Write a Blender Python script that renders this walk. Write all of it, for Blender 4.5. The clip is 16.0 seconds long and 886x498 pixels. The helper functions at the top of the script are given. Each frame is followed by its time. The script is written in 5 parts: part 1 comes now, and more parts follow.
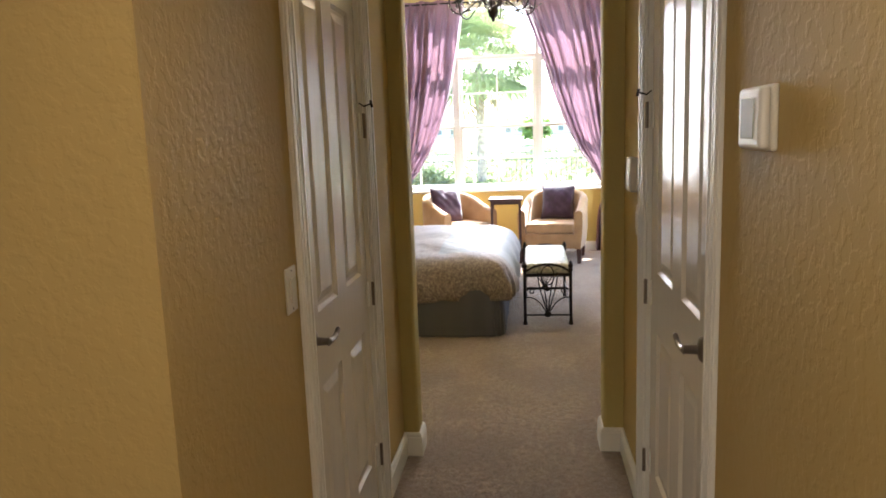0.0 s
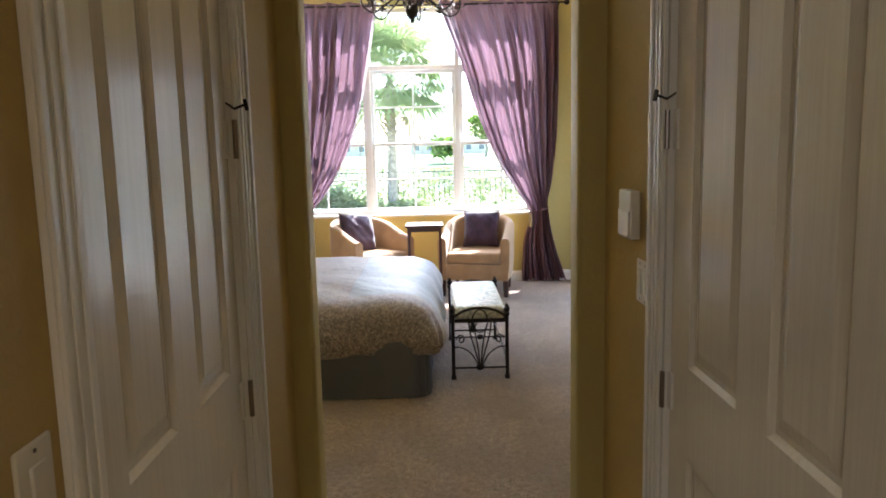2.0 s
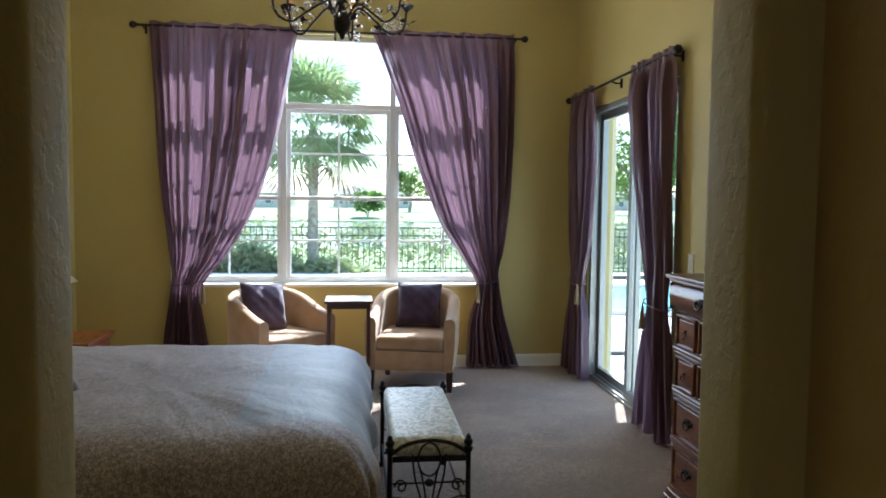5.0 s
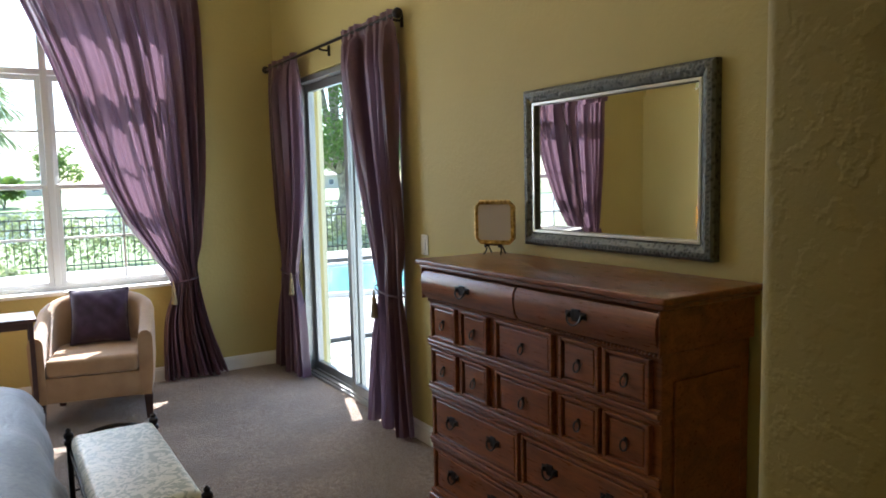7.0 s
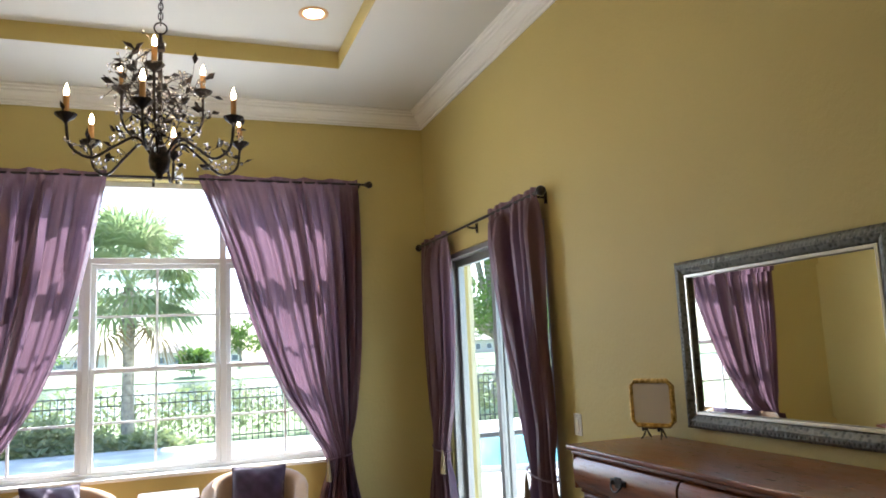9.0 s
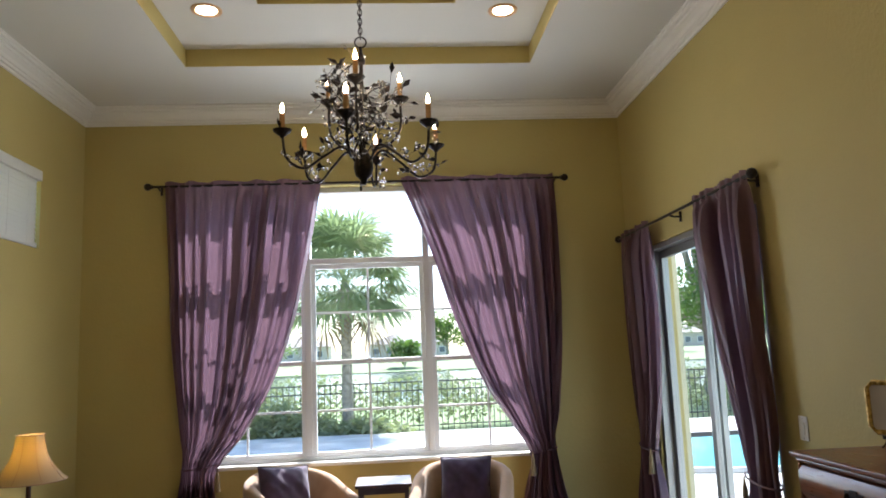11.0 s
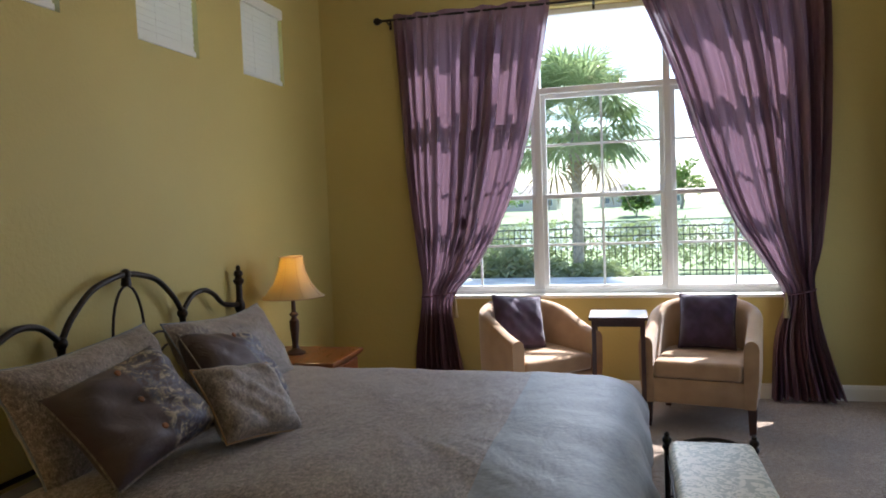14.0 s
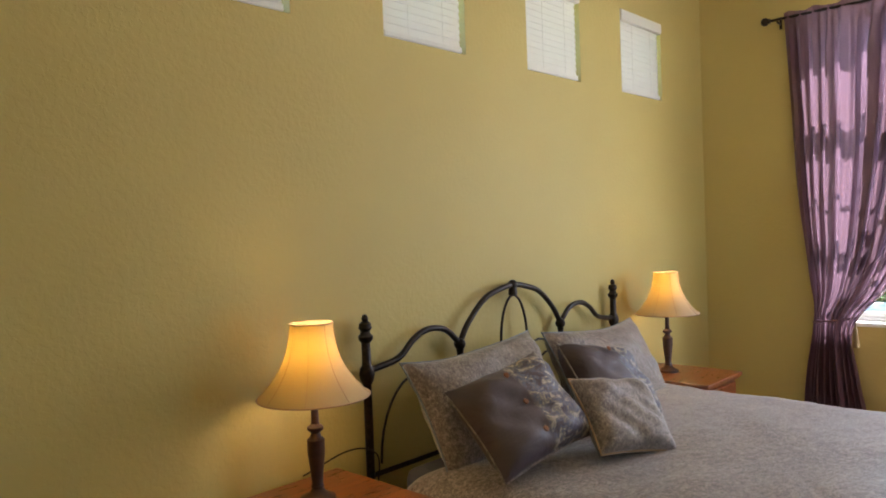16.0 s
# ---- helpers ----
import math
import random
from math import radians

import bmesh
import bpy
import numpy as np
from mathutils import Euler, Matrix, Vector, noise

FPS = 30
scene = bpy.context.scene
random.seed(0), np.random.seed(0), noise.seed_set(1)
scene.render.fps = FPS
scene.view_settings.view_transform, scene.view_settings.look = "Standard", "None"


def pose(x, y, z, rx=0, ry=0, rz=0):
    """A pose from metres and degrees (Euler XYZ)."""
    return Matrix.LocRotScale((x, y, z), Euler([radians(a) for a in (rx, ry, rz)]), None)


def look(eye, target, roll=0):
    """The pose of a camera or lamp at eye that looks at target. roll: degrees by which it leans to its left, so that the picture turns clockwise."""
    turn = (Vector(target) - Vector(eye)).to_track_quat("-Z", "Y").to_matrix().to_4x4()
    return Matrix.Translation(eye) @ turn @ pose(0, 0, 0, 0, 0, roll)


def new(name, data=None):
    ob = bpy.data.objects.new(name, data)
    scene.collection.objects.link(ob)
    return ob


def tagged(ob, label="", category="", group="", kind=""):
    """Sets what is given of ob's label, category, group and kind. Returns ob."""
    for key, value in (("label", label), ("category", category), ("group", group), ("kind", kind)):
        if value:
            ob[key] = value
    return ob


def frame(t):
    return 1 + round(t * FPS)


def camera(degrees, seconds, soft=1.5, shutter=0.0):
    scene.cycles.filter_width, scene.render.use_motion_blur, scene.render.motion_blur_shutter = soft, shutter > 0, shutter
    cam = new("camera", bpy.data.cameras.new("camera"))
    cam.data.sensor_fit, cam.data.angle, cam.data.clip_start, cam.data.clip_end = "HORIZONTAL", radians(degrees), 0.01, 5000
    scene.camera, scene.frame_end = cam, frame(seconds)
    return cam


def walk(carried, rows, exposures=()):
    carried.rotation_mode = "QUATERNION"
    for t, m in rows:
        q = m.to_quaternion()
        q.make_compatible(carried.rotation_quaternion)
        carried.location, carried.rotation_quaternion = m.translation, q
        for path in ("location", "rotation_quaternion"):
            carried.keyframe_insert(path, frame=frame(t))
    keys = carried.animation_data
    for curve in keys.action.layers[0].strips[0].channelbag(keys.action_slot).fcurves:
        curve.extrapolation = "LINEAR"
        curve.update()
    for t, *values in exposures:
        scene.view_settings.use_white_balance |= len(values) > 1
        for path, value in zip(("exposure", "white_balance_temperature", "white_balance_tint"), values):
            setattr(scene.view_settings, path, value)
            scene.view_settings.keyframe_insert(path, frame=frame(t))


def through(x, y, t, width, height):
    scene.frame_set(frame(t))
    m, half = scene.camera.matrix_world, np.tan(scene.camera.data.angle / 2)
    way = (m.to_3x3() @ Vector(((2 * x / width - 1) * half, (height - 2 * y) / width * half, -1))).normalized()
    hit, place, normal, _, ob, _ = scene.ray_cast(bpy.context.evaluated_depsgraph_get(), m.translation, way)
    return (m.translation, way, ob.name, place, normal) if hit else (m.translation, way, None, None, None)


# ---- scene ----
cam = camera(63.2, 16.0, soft=1.8)
PATH = [
    (0, (-0.140, 2.887, 1.495), (-0.378, 4.847, 1.176), -2.1),
    (0.5, (-0.194, 3.023, 1.479), (-0.254, 4.990, 1.122), -1.8),
    (1, (-0.226, 3.251, 1.487), (-0.291, 5.227, 1.179), -2.2),
    (1.5, (-0.252, 3.542, 1.489), (-0.277, 5.520, 1.195), -1.5),
    (2, (-0.267, 3.811, 1.499), (-0.252, 5.791, 1.221), -1.3),
    (2.5, (-0.268, 4.090, 1.504), (-0.304, 6.076, 1.267), -0.9),
    (3, (-0.289, 4.382, 1.506), (-0.282, 6.371, 1.291), -1.3),
    (3.2, (-0.296, 4.481, 1.525), (-0.274, 6.475, 1.373), -1.3),
    (5.3, (-0.323, 5.391, 1.524), (-0.009, 7.361, 1.396), 0.6),
    (5.5, (-0.317, 5.493, 1.520), (0.066, 7.451, 1.389), 0.3),
    (5.7, (-0.311, 5.566, 1.521), (0.146, 7.509, 1.395), 0.2),
    (6, (-0.343, 5.669, 1.518), (0.271, 7.567, 1.376), 0.5),
    (6.5, (-0.378, 5.825, 1.512), (0.525, 7.600, 1.343), -1.0),
    (7, (-0.398, 5.867, 1.537), (0.658, 7.555, 1.345), -1.3),
    (7.5, (-0.327, 5.882, 1.564), (0.650, 7.624, 1.455), -2.2),
    (8, (-0.325, 5.888, 1.573), (0.563, 7.678, 1.600), -2.2),
    (8.5, (-0.327, 5.894, 1.589), (0.478, 7.719, 1.729), -2.6),
    (9, (-0.312, 5.908, 1.607), (0.367, 7.769, 1.879), -2.6),
    (9.5, (-0.357, 5.892, 1.633), (0.182, 7.781, 2.010), -2.8),
    (9.7, (-0.364, 5.892, 1.641), (0.102, 7.793, 2.054), -2.7),
    (11.8, (-0.255, 5.935, 1.558), (-0.190, 7.930, 1.700), -1.9),
    (12, (-0.255, 5.932, 1.538), (-0.200, 7.928, 1.651), -1.6),
    (12.5, (-0.234, 5.952, 1.532), (-0.231, 7.952, 1.527), -1.7),
    (13, (-0.317, 6.034, 1.537), (-0.327, 8.031, 1.426), -1.8),
    (13.5, (-0.319, 6.116, 1.517), (-0.468, 8.108, 1.417), -1.9),
    (14, (-0.327, 6.145, 1.496), (-0.822, 8.079, 1.381), -2.2),
    (14.5, (-0.323, 6.141, 1.502), (-1.126, 7.970, 1.400), -1.8),
    (15, (-0.338, 6.123, 1.497), (-1.377, 7.830, 1.407), -1.8),
    (15.5, (-0.315, 6.104, 1.525), (-1.539, 7.685, 1.471), -1.6),
    (16, (-0.331, 6.087, 1.524), (-1.697, 7.547, 1.478), -2.1),
]
walk(cam, [(t, look(eye, target, roll)) for t, eye, target, roll in PATH],
     exposures=[(0, 3.35, 6330, 16), (0.5, 3.15, 6230, 15), (1.5, 2.95, 6030, 15), (3, 2.75, 5930, 14), (5.5, 1.85, 5430, 8), (7, 2, 5780, 13), (8, 2.32, 5830, 15), (9, 2.2, 5830, 15), (9.5, 1.9, 5830, 15), (12.5, 1.6, 5880, 15), (14, 1.6, 5880, 15), (14.5, 1.62, 5910, 15), (15.5, 2.25, 5980, 16), (16, 2.6, 6080, 17)])

# ---- light ----
SUN_AZ, SUN_EL = radians(18), radians(52)      # clockwise from +y, and up
world = bpy.data.worlds.new("world")
scene.world = world
world.use_nodes = True
wn = world.node_tree
sky = wn.nodes.new("ShaderNodeTexSky")
sky.sky_type, sky.sun_disc = "NISHITA", False
sky.sun_elevation, sky.sun_rotation = SUN_EL, SUN_AZ
bg = wn.nodes["Background"]
bg.inputs["Strength"].default_value = 0.15
wn.links.new(sky.outputs[0], bg.inputs["Color"])
sun = new("sun", bpy.data.lights.new("sun", "SUN"))
sun.data.energy, sun.data.angle, sun.data.color = 5.0, radians(0.5), (1.0, 0.95, 0.88)
sun.matrix_world = look((0, 0, 0), (-math.sin(SUN_AZ) * math.cos(SUN_EL), -math.cos(SUN_AZ) * math.cos(SUN_EL), -math.sin(SUN_EL)))


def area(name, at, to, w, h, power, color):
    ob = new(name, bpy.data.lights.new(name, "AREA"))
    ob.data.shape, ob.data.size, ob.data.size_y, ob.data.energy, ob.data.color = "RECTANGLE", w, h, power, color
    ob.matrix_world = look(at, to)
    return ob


area("window_daylight", (-0.47, 11.79, 1.85), (-0.5, 5.0, 1.3), 0.95, 2.0, 7.5, (0.93, 0.97, 1.0))
area("door_daylight", (1.69, 10.62, 1.2), (0.0, 9.8, 0.9), 0.65, 2.1, 1.7, (0.93, 0.97, 1.0))

# Unseen fill lamp behind the camera, added to brighten the hall.
area("vestibule_fill", (-1.2, 1.0, 1.5), (-0.5, 5.0, 1.4), 2.2, 2.0, 1.7, (1.0, 0.93, 0.82))

# ---- materials ----


class Mat:
    """A node material in the making."""

    def __init__(self, name, color=(0.5, 0.5, 0.5), rough=0.6, metal=0.0):
        self.m = bpy.data.materials.new(name)
        self.m.use_nodes = True
        self.n, self.l = self.m.node_tree.nodes, self.m.node_tree.links
        self.b = self.n["Principled BSDF"]
        self.b.inputs["Base Color"].default_value = (*color, 1)
        self.b.inputs["Roughness"].default_value = rough
        self.b.inputs["Metallic"].default_value = metal
        self.co = self.n.new("ShaderNodeTexCoord").outputs["Object"]
        self.normal = None

    def scaled(self, s):
        k = self.n.new("ShaderNodeMapping")
        k.inputs["Scale"].default_value = s if isinstance(s, tuple) else (s, s, s)
        self.l.new(self.co, k.inputs["Vector"])
        return k.outputs[0]

    def noise(self, scale, detail=4, rough=0.5, distort=0.0):
        k = self.n.new("ShaderNodeTexNoise")
        k.inputs["Scale"].default_value = 1.0
        k.inputs["Detail"].default_value, k.inputs["Roughness"].default_value = detail, rough
        k.inputs["Distortion"].default_value = distort
        self.l.new(self.scaled(scale), k.inputs["Vector"])
        return k.outputs["Fac"]

    def voronoi(self, scale, feature="F1"):
        k = self.n.new("ShaderNodeTexVoronoi")
        k.feature = feature
        k.inputs["Scale"].default_value = 1.0
        self.l.new(self.scaled(scale), k.inputs["Vector"])
        return k.outputs["Distance"]

    def wave(self, scale, distort=3.0, direction="X", detail=2):
        k = self.n.new("ShaderNodeTexWave")
        k.bands_direction = direction
        k.inputs["Scale"].default_value = 1.0
        k.inputs["Distortion"].default_value, k.inputs["Detail"].default_value = distort, detail
        self.l.new(self.scaled(scale), k.inputs["Vector"])
        return k.outputs["Fac"]

    def ramp(self, fac, stops):
        k = self.n.new("ShaderNodeValToRGB")
        e = k.color_ramp.elements
        while len(e) < len(stops):
            e.new(0.5)
        for el, (p, c) in zip(e, stops):
            el.position, el.color = p, ((*c, 1) if isinstance(c, tuple) else (c, c, c, 1))
        self.l.new(fac, k.inputs["Fac"])
        return k.outputs["Color"]

    def mix(self, fac, a, b, mode="MIX"):
        k = self.n.new("ShaderNodeMix")
        k.data_type, k.blend_type = "RGBA", mode
        for value, slot in ((fac, 0), (a, 6), (b, 7)):
            if isinstance(value, (int, float)):
                k.inputs[slot].default_value = value
            elif isinstance(value, tuple):
                k.inputs[slot].default_value = (*value, 1)
            else:
                self.l.new(value, k.inputs[slot])
        return k.outputs[2]

    def color(self, socket):
        self.l.new(socket, self.b.inputs["Base Color"])
        return self

    def rough(self, socket):
        self.l.new(socket, self.b.inputs["Roughness"])
        return self

    def bump(self, socket, strength=0.3, distance=0.01):
        k = self.n.new("ShaderNodeBump")
        k.inputs["Strength"].default_value, k.inputs["Distance"].default_value = strength, distance
        self.l.new(socket, k.inputs["Height"])
        if self.normal:
            self.l.new(self.normal, k.inputs["Normal"])
        self.normal = k.outputs[0]
        self.l.new(self.normal, self.b.inputs["Normal"])
        return self

    def put(self, **values):
        for key, v in values.items():
            self.b.inputs[key.replace("_", " ")].default_value = v
        return self

    def translucent(self, amount, color):
        """Lets some light through, as thin cloth does."""
        t = self.n.new("ShaderNodeBsdfTranslucent")
        t.inputs["Color"].default_value = (*color, 1)
        mix = self.n.new("ShaderNodeMixShader")
        mix.inputs[0].default_value = amount
        self.l.new(self.b.outputs[0], mix.inputs[1])
        self.l.new(t.outputs[0], mix.inputs[2])
        self.l.new(mix.outputs[0], self.n["Material Output"].inputs["Surface"])
        return self


def wall_material(name, base, dark, bumpy):
    k = Mat(name, base, 0.62)
    k.color(k.ramp(k.noise(1.3, 5), [(0.3, dark), (0.7, base)]))
    blobs = k.ramp(k.noise(38, 3, 0.5), [(0.46, 0.0), (0.56, 1.0)])
    k.bump(blobs, bumpy, 0.004).bump(k.noise(220, 2), 0.12, 0.002)
    return k.m


def wood_material(name, a, b, c, rough=0.28, axis=(1.5, 9, 14), coat=0.45):
    k = Mat(name, b, rough)
    grain = k.noise(axis, 5, 0.6, 1.2)
    fine = k.noise(tuple(v * 9 for v in axis), 3, 0.6)
    base = k.ramp(grain, [(0.25, a), (0.5, b), (0.75, c)])
    k.color(k.mix(0.35, base, k.ramp(fine, [(0.3, a), (0.7, c)]), "MULTIPLY"))
    k.color(k.mix(0.25, base, k.ramp(fine, [(0.35, a), (0.65, c)])))
    k.rough(k.ramp(fine, [(0.2, rough - 0.05), (0.8, rough + 0.12)]))
    k.bump(fine, 0.08, 0.002)
    k.put(Coat_Weight=coat, Coat_Roughness=0.12)
    return k.m


M = {}
M["wall"] = wall_material("ochre_textured_wall", (0.49, 0.405, 0.14), (0.455, 0.37, 0.125), 0.16)
M["hallwall"] = wall_material("tan_textured_hall_wall", (0.50, 0.365, 0.13), (0.46, 0.335, 0.118), 0.17)
k = Mat("white_ceiling_paint", (0.66, 0.655, 0.60), 0.8)
k.bump(k.noise(60, 4), 0.25, 0.003)
M["ceiling"] = k.m
k = Mat("white_trim_paint", (0.80, 0.79, 0.74), 0.32)
k.bump(k.noise((60, 60, 3), 3), 0.05, 0.001)
M["trim"] = k.m
k = Mat("white_door_paint", (0.74, 0.70, 0.60), 0.20)
grain = k.noise((70, 70, 2.2), 4, 0.6, 1.5)
k.bump(grain, 0.25, 0.0015)
k.color(k.ramp(grain, [(0.3, (0.68, 0.64, 0.55)), (0.7, (0.76, 0.72, 0.63))]))
M["doorpaint"] = k.m
k = Mat("window_white_aluminium", (0.8, 0.82, 0.82), 0.35)
M["winframe"] = k.m
k = Mat("beige_pile_carpet", (0.33, 0.25, 0.18), 1.0)
tuft = k.mix(0.35, k.noise(120, 3, 0.7), k.noise(34, 4, 0.7))
base = k.ramp(tuft, [(0.42, (0.11, 0.074, 0.048)), (0.5, (0.305, 0.213, 0.145)), (0.57, (0.54, 0.42, 0.31))])
k.color(k.mix(k.ramp(k.noise(2.2, 4, 0.6), [(0.42, 0.0), (0.58, 0.55)]), base, (0.20, 0.142, 0.098)))
k.bump(tuft, 1.0, 0.02)
k.put(Sheen_Weight=0.38, Sheen_Roughness=0.5)
M["carpet"] = k.m
k = Mat("purple_faux_silk", (0.16, 0.095, 0.145), 0.42)
slub = k.noise((260, 260, 6), 3, 0.6)
k.color(k.ramp(slub, [(0.3, (0.078, 0.035, 0.045)), (0.7, (0.128, 0.062, 0.080))]))
k.bump(slub, 0.2, 0.001)
k.put(Sheen_Weight=0.04)
k.translucent(0.135, (0.52, 0.32, 0.43))
M["curtain"] = k.m
k = Mat("bronze_black_iron", (0.022, 0.018, 0.018), 0.36, 0.6)
k.color(k.ramp(k.noise(60, 4), [(0.35, (0.012, 0.010, 0.011)), (0.7, (0.034, 0.024, 0.020))]))
k.bump(k.noise(120, 3), 0.15, 0.002)
M["iron"] = k.m
M["wood"] = wood_material("red_brown_oak", (0.085, 0.022, 0.006), (0.195, 0.056, 0.014), (0.31, 0.098, 0.025), coat=0.32)
M["darkwood"] = wood_material("dark_mahogany", (0.022, 0.008, 0.006), (0.045, 0.015, 0.011), (0.075, 0.026, 0.018), 0.42, coat=0.12)
k = Mat("tan_microfibre", (0.50, 0.32, 0.16), 0.85)
k.color(k.ramp(k.noise(9, 4), [(0.3, (0.33, 0.20, 0.105)), (0.7, (0.42, 0.27, 0.145))]))
k.bump(k.noise(500, 2), 0.25, 0.001)
k.put(Sheen_Weight=0.4)
M["suede"] = k.m
k = Mat("dark_purple_velvet", (0.04, 0.018, 0.045), 0.8)
k.color(k.ramp(k.noise(14, 4), [(0.35, (0.03, 0.014, 0.035)), (0.65, (0.055, 0.026, 0.065))]))
k.put(Sheen_Weight=0.35)
M["velvet"] = k.m

def comforter_material(name, satin, lo=0.405, hi=0.60):
    """Grey brown damask; satin: whether a smooth blue grey panel is set in across the foot of the bed."""
    k = Mat(name, (0.26, 0.22, 0.21), 0.5)
    weave = k.noise((210, 120, 160), 3, 0.6, 1.0)
    motif = k.noise((60, 44, 52), 3, 0.6, 0.3)
    mixed = k.mix(0.38, weave, motif)
    cloth = k.ramp(mixed, [(lo, (0.080, 0.060, 0.054)), (0.5, (0.190, 0.152, 0.138)), (hi, (0.40, 0.335, 0.295))])
    if satin:
        at = k.n.new("ShaderNodeSeparateXYZ")
        k.l.new(k.co, at.inputs[0])
        inside = []
        for socket, edge in ((at.outputs[0], 0.56), (at.outputs[1], -0.835)):
            m = k.n.new("ShaderNodeMath")
            m.operation = "GREATER_THAN"
            m.inputs[1].default_value = edge
            k.l.new(socket, m.inputs[0])
            inside.append(m.outputs[0])
        both = k.n.new("ShaderNodeMath")
        both.operation = "MULTIPLY"
        k.l.new(inside[0], both.inputs[0])
        k.l.new(inside[1], both.inputs[1])
        sheen = k.ramp(k.noise((60, 60, 60), 4, 0.6), [(0.35, (0.15, 0.175, 0.205)), (0.65, (0.21, 0.24, 0.275))])
        cloth = k.mix(both.outputs[0], cloth, sheen)
        mixed = k.mix(both.outputs[0], mixed, (0.5, 0.5, 0.5))
        k.bump(both.outputs[0], 0.6, 0.006)
    k.color(cloth)
    k.rough(k.ramp(mixed, [(0.4, 0.46), (0.6, 0.60)]))
    k.bump(mixed, 0.5, 0.006).bump(k.noise((9, 5, 7), 3, 0.5, 0.4), 0.5, 0.02)
    k.put(Sheen_Weight=0.4, Sheen_Roughness=0.45)
    return k.m


M["comforter"] = comforter_material("grey_brown_damask", False, 0.38, 0.64)
M["bedcover"] = comforter_material("grey_brown_damask_with_satin_panel", True)
k = Mat("slate_bed_skirt", (0.10, 0.105, 0.135), 0.7)
k.bump(k.noise(300, 2), 0.2, 0.001)
M["skirt"] = k.m
k = Mat("silver_damask_seat", (0.55, 0.54, 0.47), 0.45)
leaf = k.ramp(k.noise((19, 19, 19), 3, 0.5, 2.4), [(0.46, (0.50, 0.54, 0.49)), (0.52, (0.84, 0.84, 0.77))])
k.color(leaf)
k.bump(k.noise((19, 19, 19), 3, 0.5, 2.4), 0.15, 0.002)
M["damask"] = k.m
k = Mat("parchment_shade", (0.38, 0.315, 0.20), 0.6)
k.translucent(0.13, (0.95, 0.60, 0.10))
M["shade"] = k.m
M["steel"] = Mat("brushed_nickel", (0.24, 0.21, 0.19), 0.28, 1.0).m
M["plastic"] = Mat("ivory_plastic", (0.70, 0.67, 0.58), 0.4).m
M["mirror"] = Mat("mirror_glass", (0.92, 0.93, 0.92), 0.01, 1.0).m
k = Mat("antique_silver_frame", (0.12, 0.125, 0.115), 0.4, 0.55)
k.color(k.ramp(k.voronoi(55), [(0.1, (0.03, 0.033, 0.028)), (0.5, (0.13, 0.132, 0.112))]))
k.bump(k.voronoi(55), 0.8, 0.004)
M["silver"] = k.m
k = Mat("old_gold", (0.55, 0.36, 0.08), 0.35, 0.8)
k.color(k.ramp(k.noise(70, 4), [(0.35, (0.30, 0.17, 0.035)), (0.65, (0.78, 0.56, 0.20))]))
k.bump(k.noise(160, 3), 0.3, 0.002)
M["gold"] = k.m
M["fillet"] = Mat("bright_silver_leaf", (0.60, 0.58, 0.53), 0.28, 0.9).m
k = Mat("dull_gold_thread", (0.26, 0.19, 0.09), 0.7)
k.bump(k.noise((300, 300, 20), 2), 0.5, 0.003)
M["thread"] = k.m
M["paper"] = Mat("grey_paper_panel", (0.60, 0.56, 0.53), 0.7).m

k = Mat("blue_grey_satin", (0.16, 0.19, 0.22), 0.5)
k.color(k.ramp(k.noise((60, 60, 60), 4, 0.6), [(0.35, (0.13, 0.155, 0.19)), (0.65, (0.19, 0.22, 0.26))]))
k.bump(k.noise((40, 40, 40), 3), 0.12, 0.003)
k.put(Sheen_Weight=0.4)
M["satin"] = k.m
k = Mat("plum_satin_with_woven_flowers", (0.09, 0.065, 0.08), 0.55)
flower = k.noise((20, 20, 20), 5, 0.65, 1.2)
across = k.n.new("ShaderNodeSeparateXYZ")
k.l.new(k.co, across.inputs[0])
band = k.ramp(across.outputs[0], [(-0.0, 0.0), (0.02, 1.0)])
k.color(k.mix(band, (0.078, 0.056, 0.068), k.ramp(flower, [(0.42, (0.075, 0.055, 0.068)), (0.48, (0.10, 0.105, 0.17)), (0.54, (0.19, 0.16, 0.145)), (0.60, (0.42, 0.36, 0.30))])))
k.bump(flower, 0.3, 0.004).bump(k.noise((6, 11, 8), 3, 0.5, 1.0), 0.5, 0.02)
M["plum"] = k.m
M["candle"] = Mat("amber_candle_sleeve", (0.42, 0.22, 0.07), 0.6).m
k = Mat("lit_bulb", (1, 0.85, 0.6), 0.3)
k.put(Emission_Color=(1.0, 0.72, 0.38, 1), Emission_Strength=30.0)
M["bulb"] = k.m
k = Mat("lit_lamp_bulb", (1, 0.85, 0.6), 0.3)
k.put(Emission_Color=(1.0, 0.66, 0.30, 1), Emission_Strength=5.0)
M["lampbulb"] = k.m
M["goldtrim"] = Mat("warm_lamp_reflector", (0.72, 0.45, 0.22), 0.35, 0.3).m
k = Mat("lit_lens", (1, 0.9, 0.75), 0.4)
k.put(Emission_Color=(1.0, 0.86, 0.62, 1), Emission_Strength=9.0)
M["lens"] = k.m
k = Mat("crystal", (0.95, 0.95, 0.95), 0.03)
k.put(IOR=1.55, Transmission_Weight=0.85)
M["crystal"] = k.m
k = Mat("window_glass", (0.95, 0.98, 0.97), 0.0)
clear = k.n.new("ShaderNodeBsdfTransparent")
clear.inputs["Color"].default_value = (0.94, 0.97, 0.96, 1)
gloss = k.n.new("ShaderNodeBsdfGlossy")
gloss.inputs["Roughness"].default_value = 0.02
lw = k.n.new("ShaderNodeLayerWeight")
lw.inputs["Blend"].default_value = 0.5
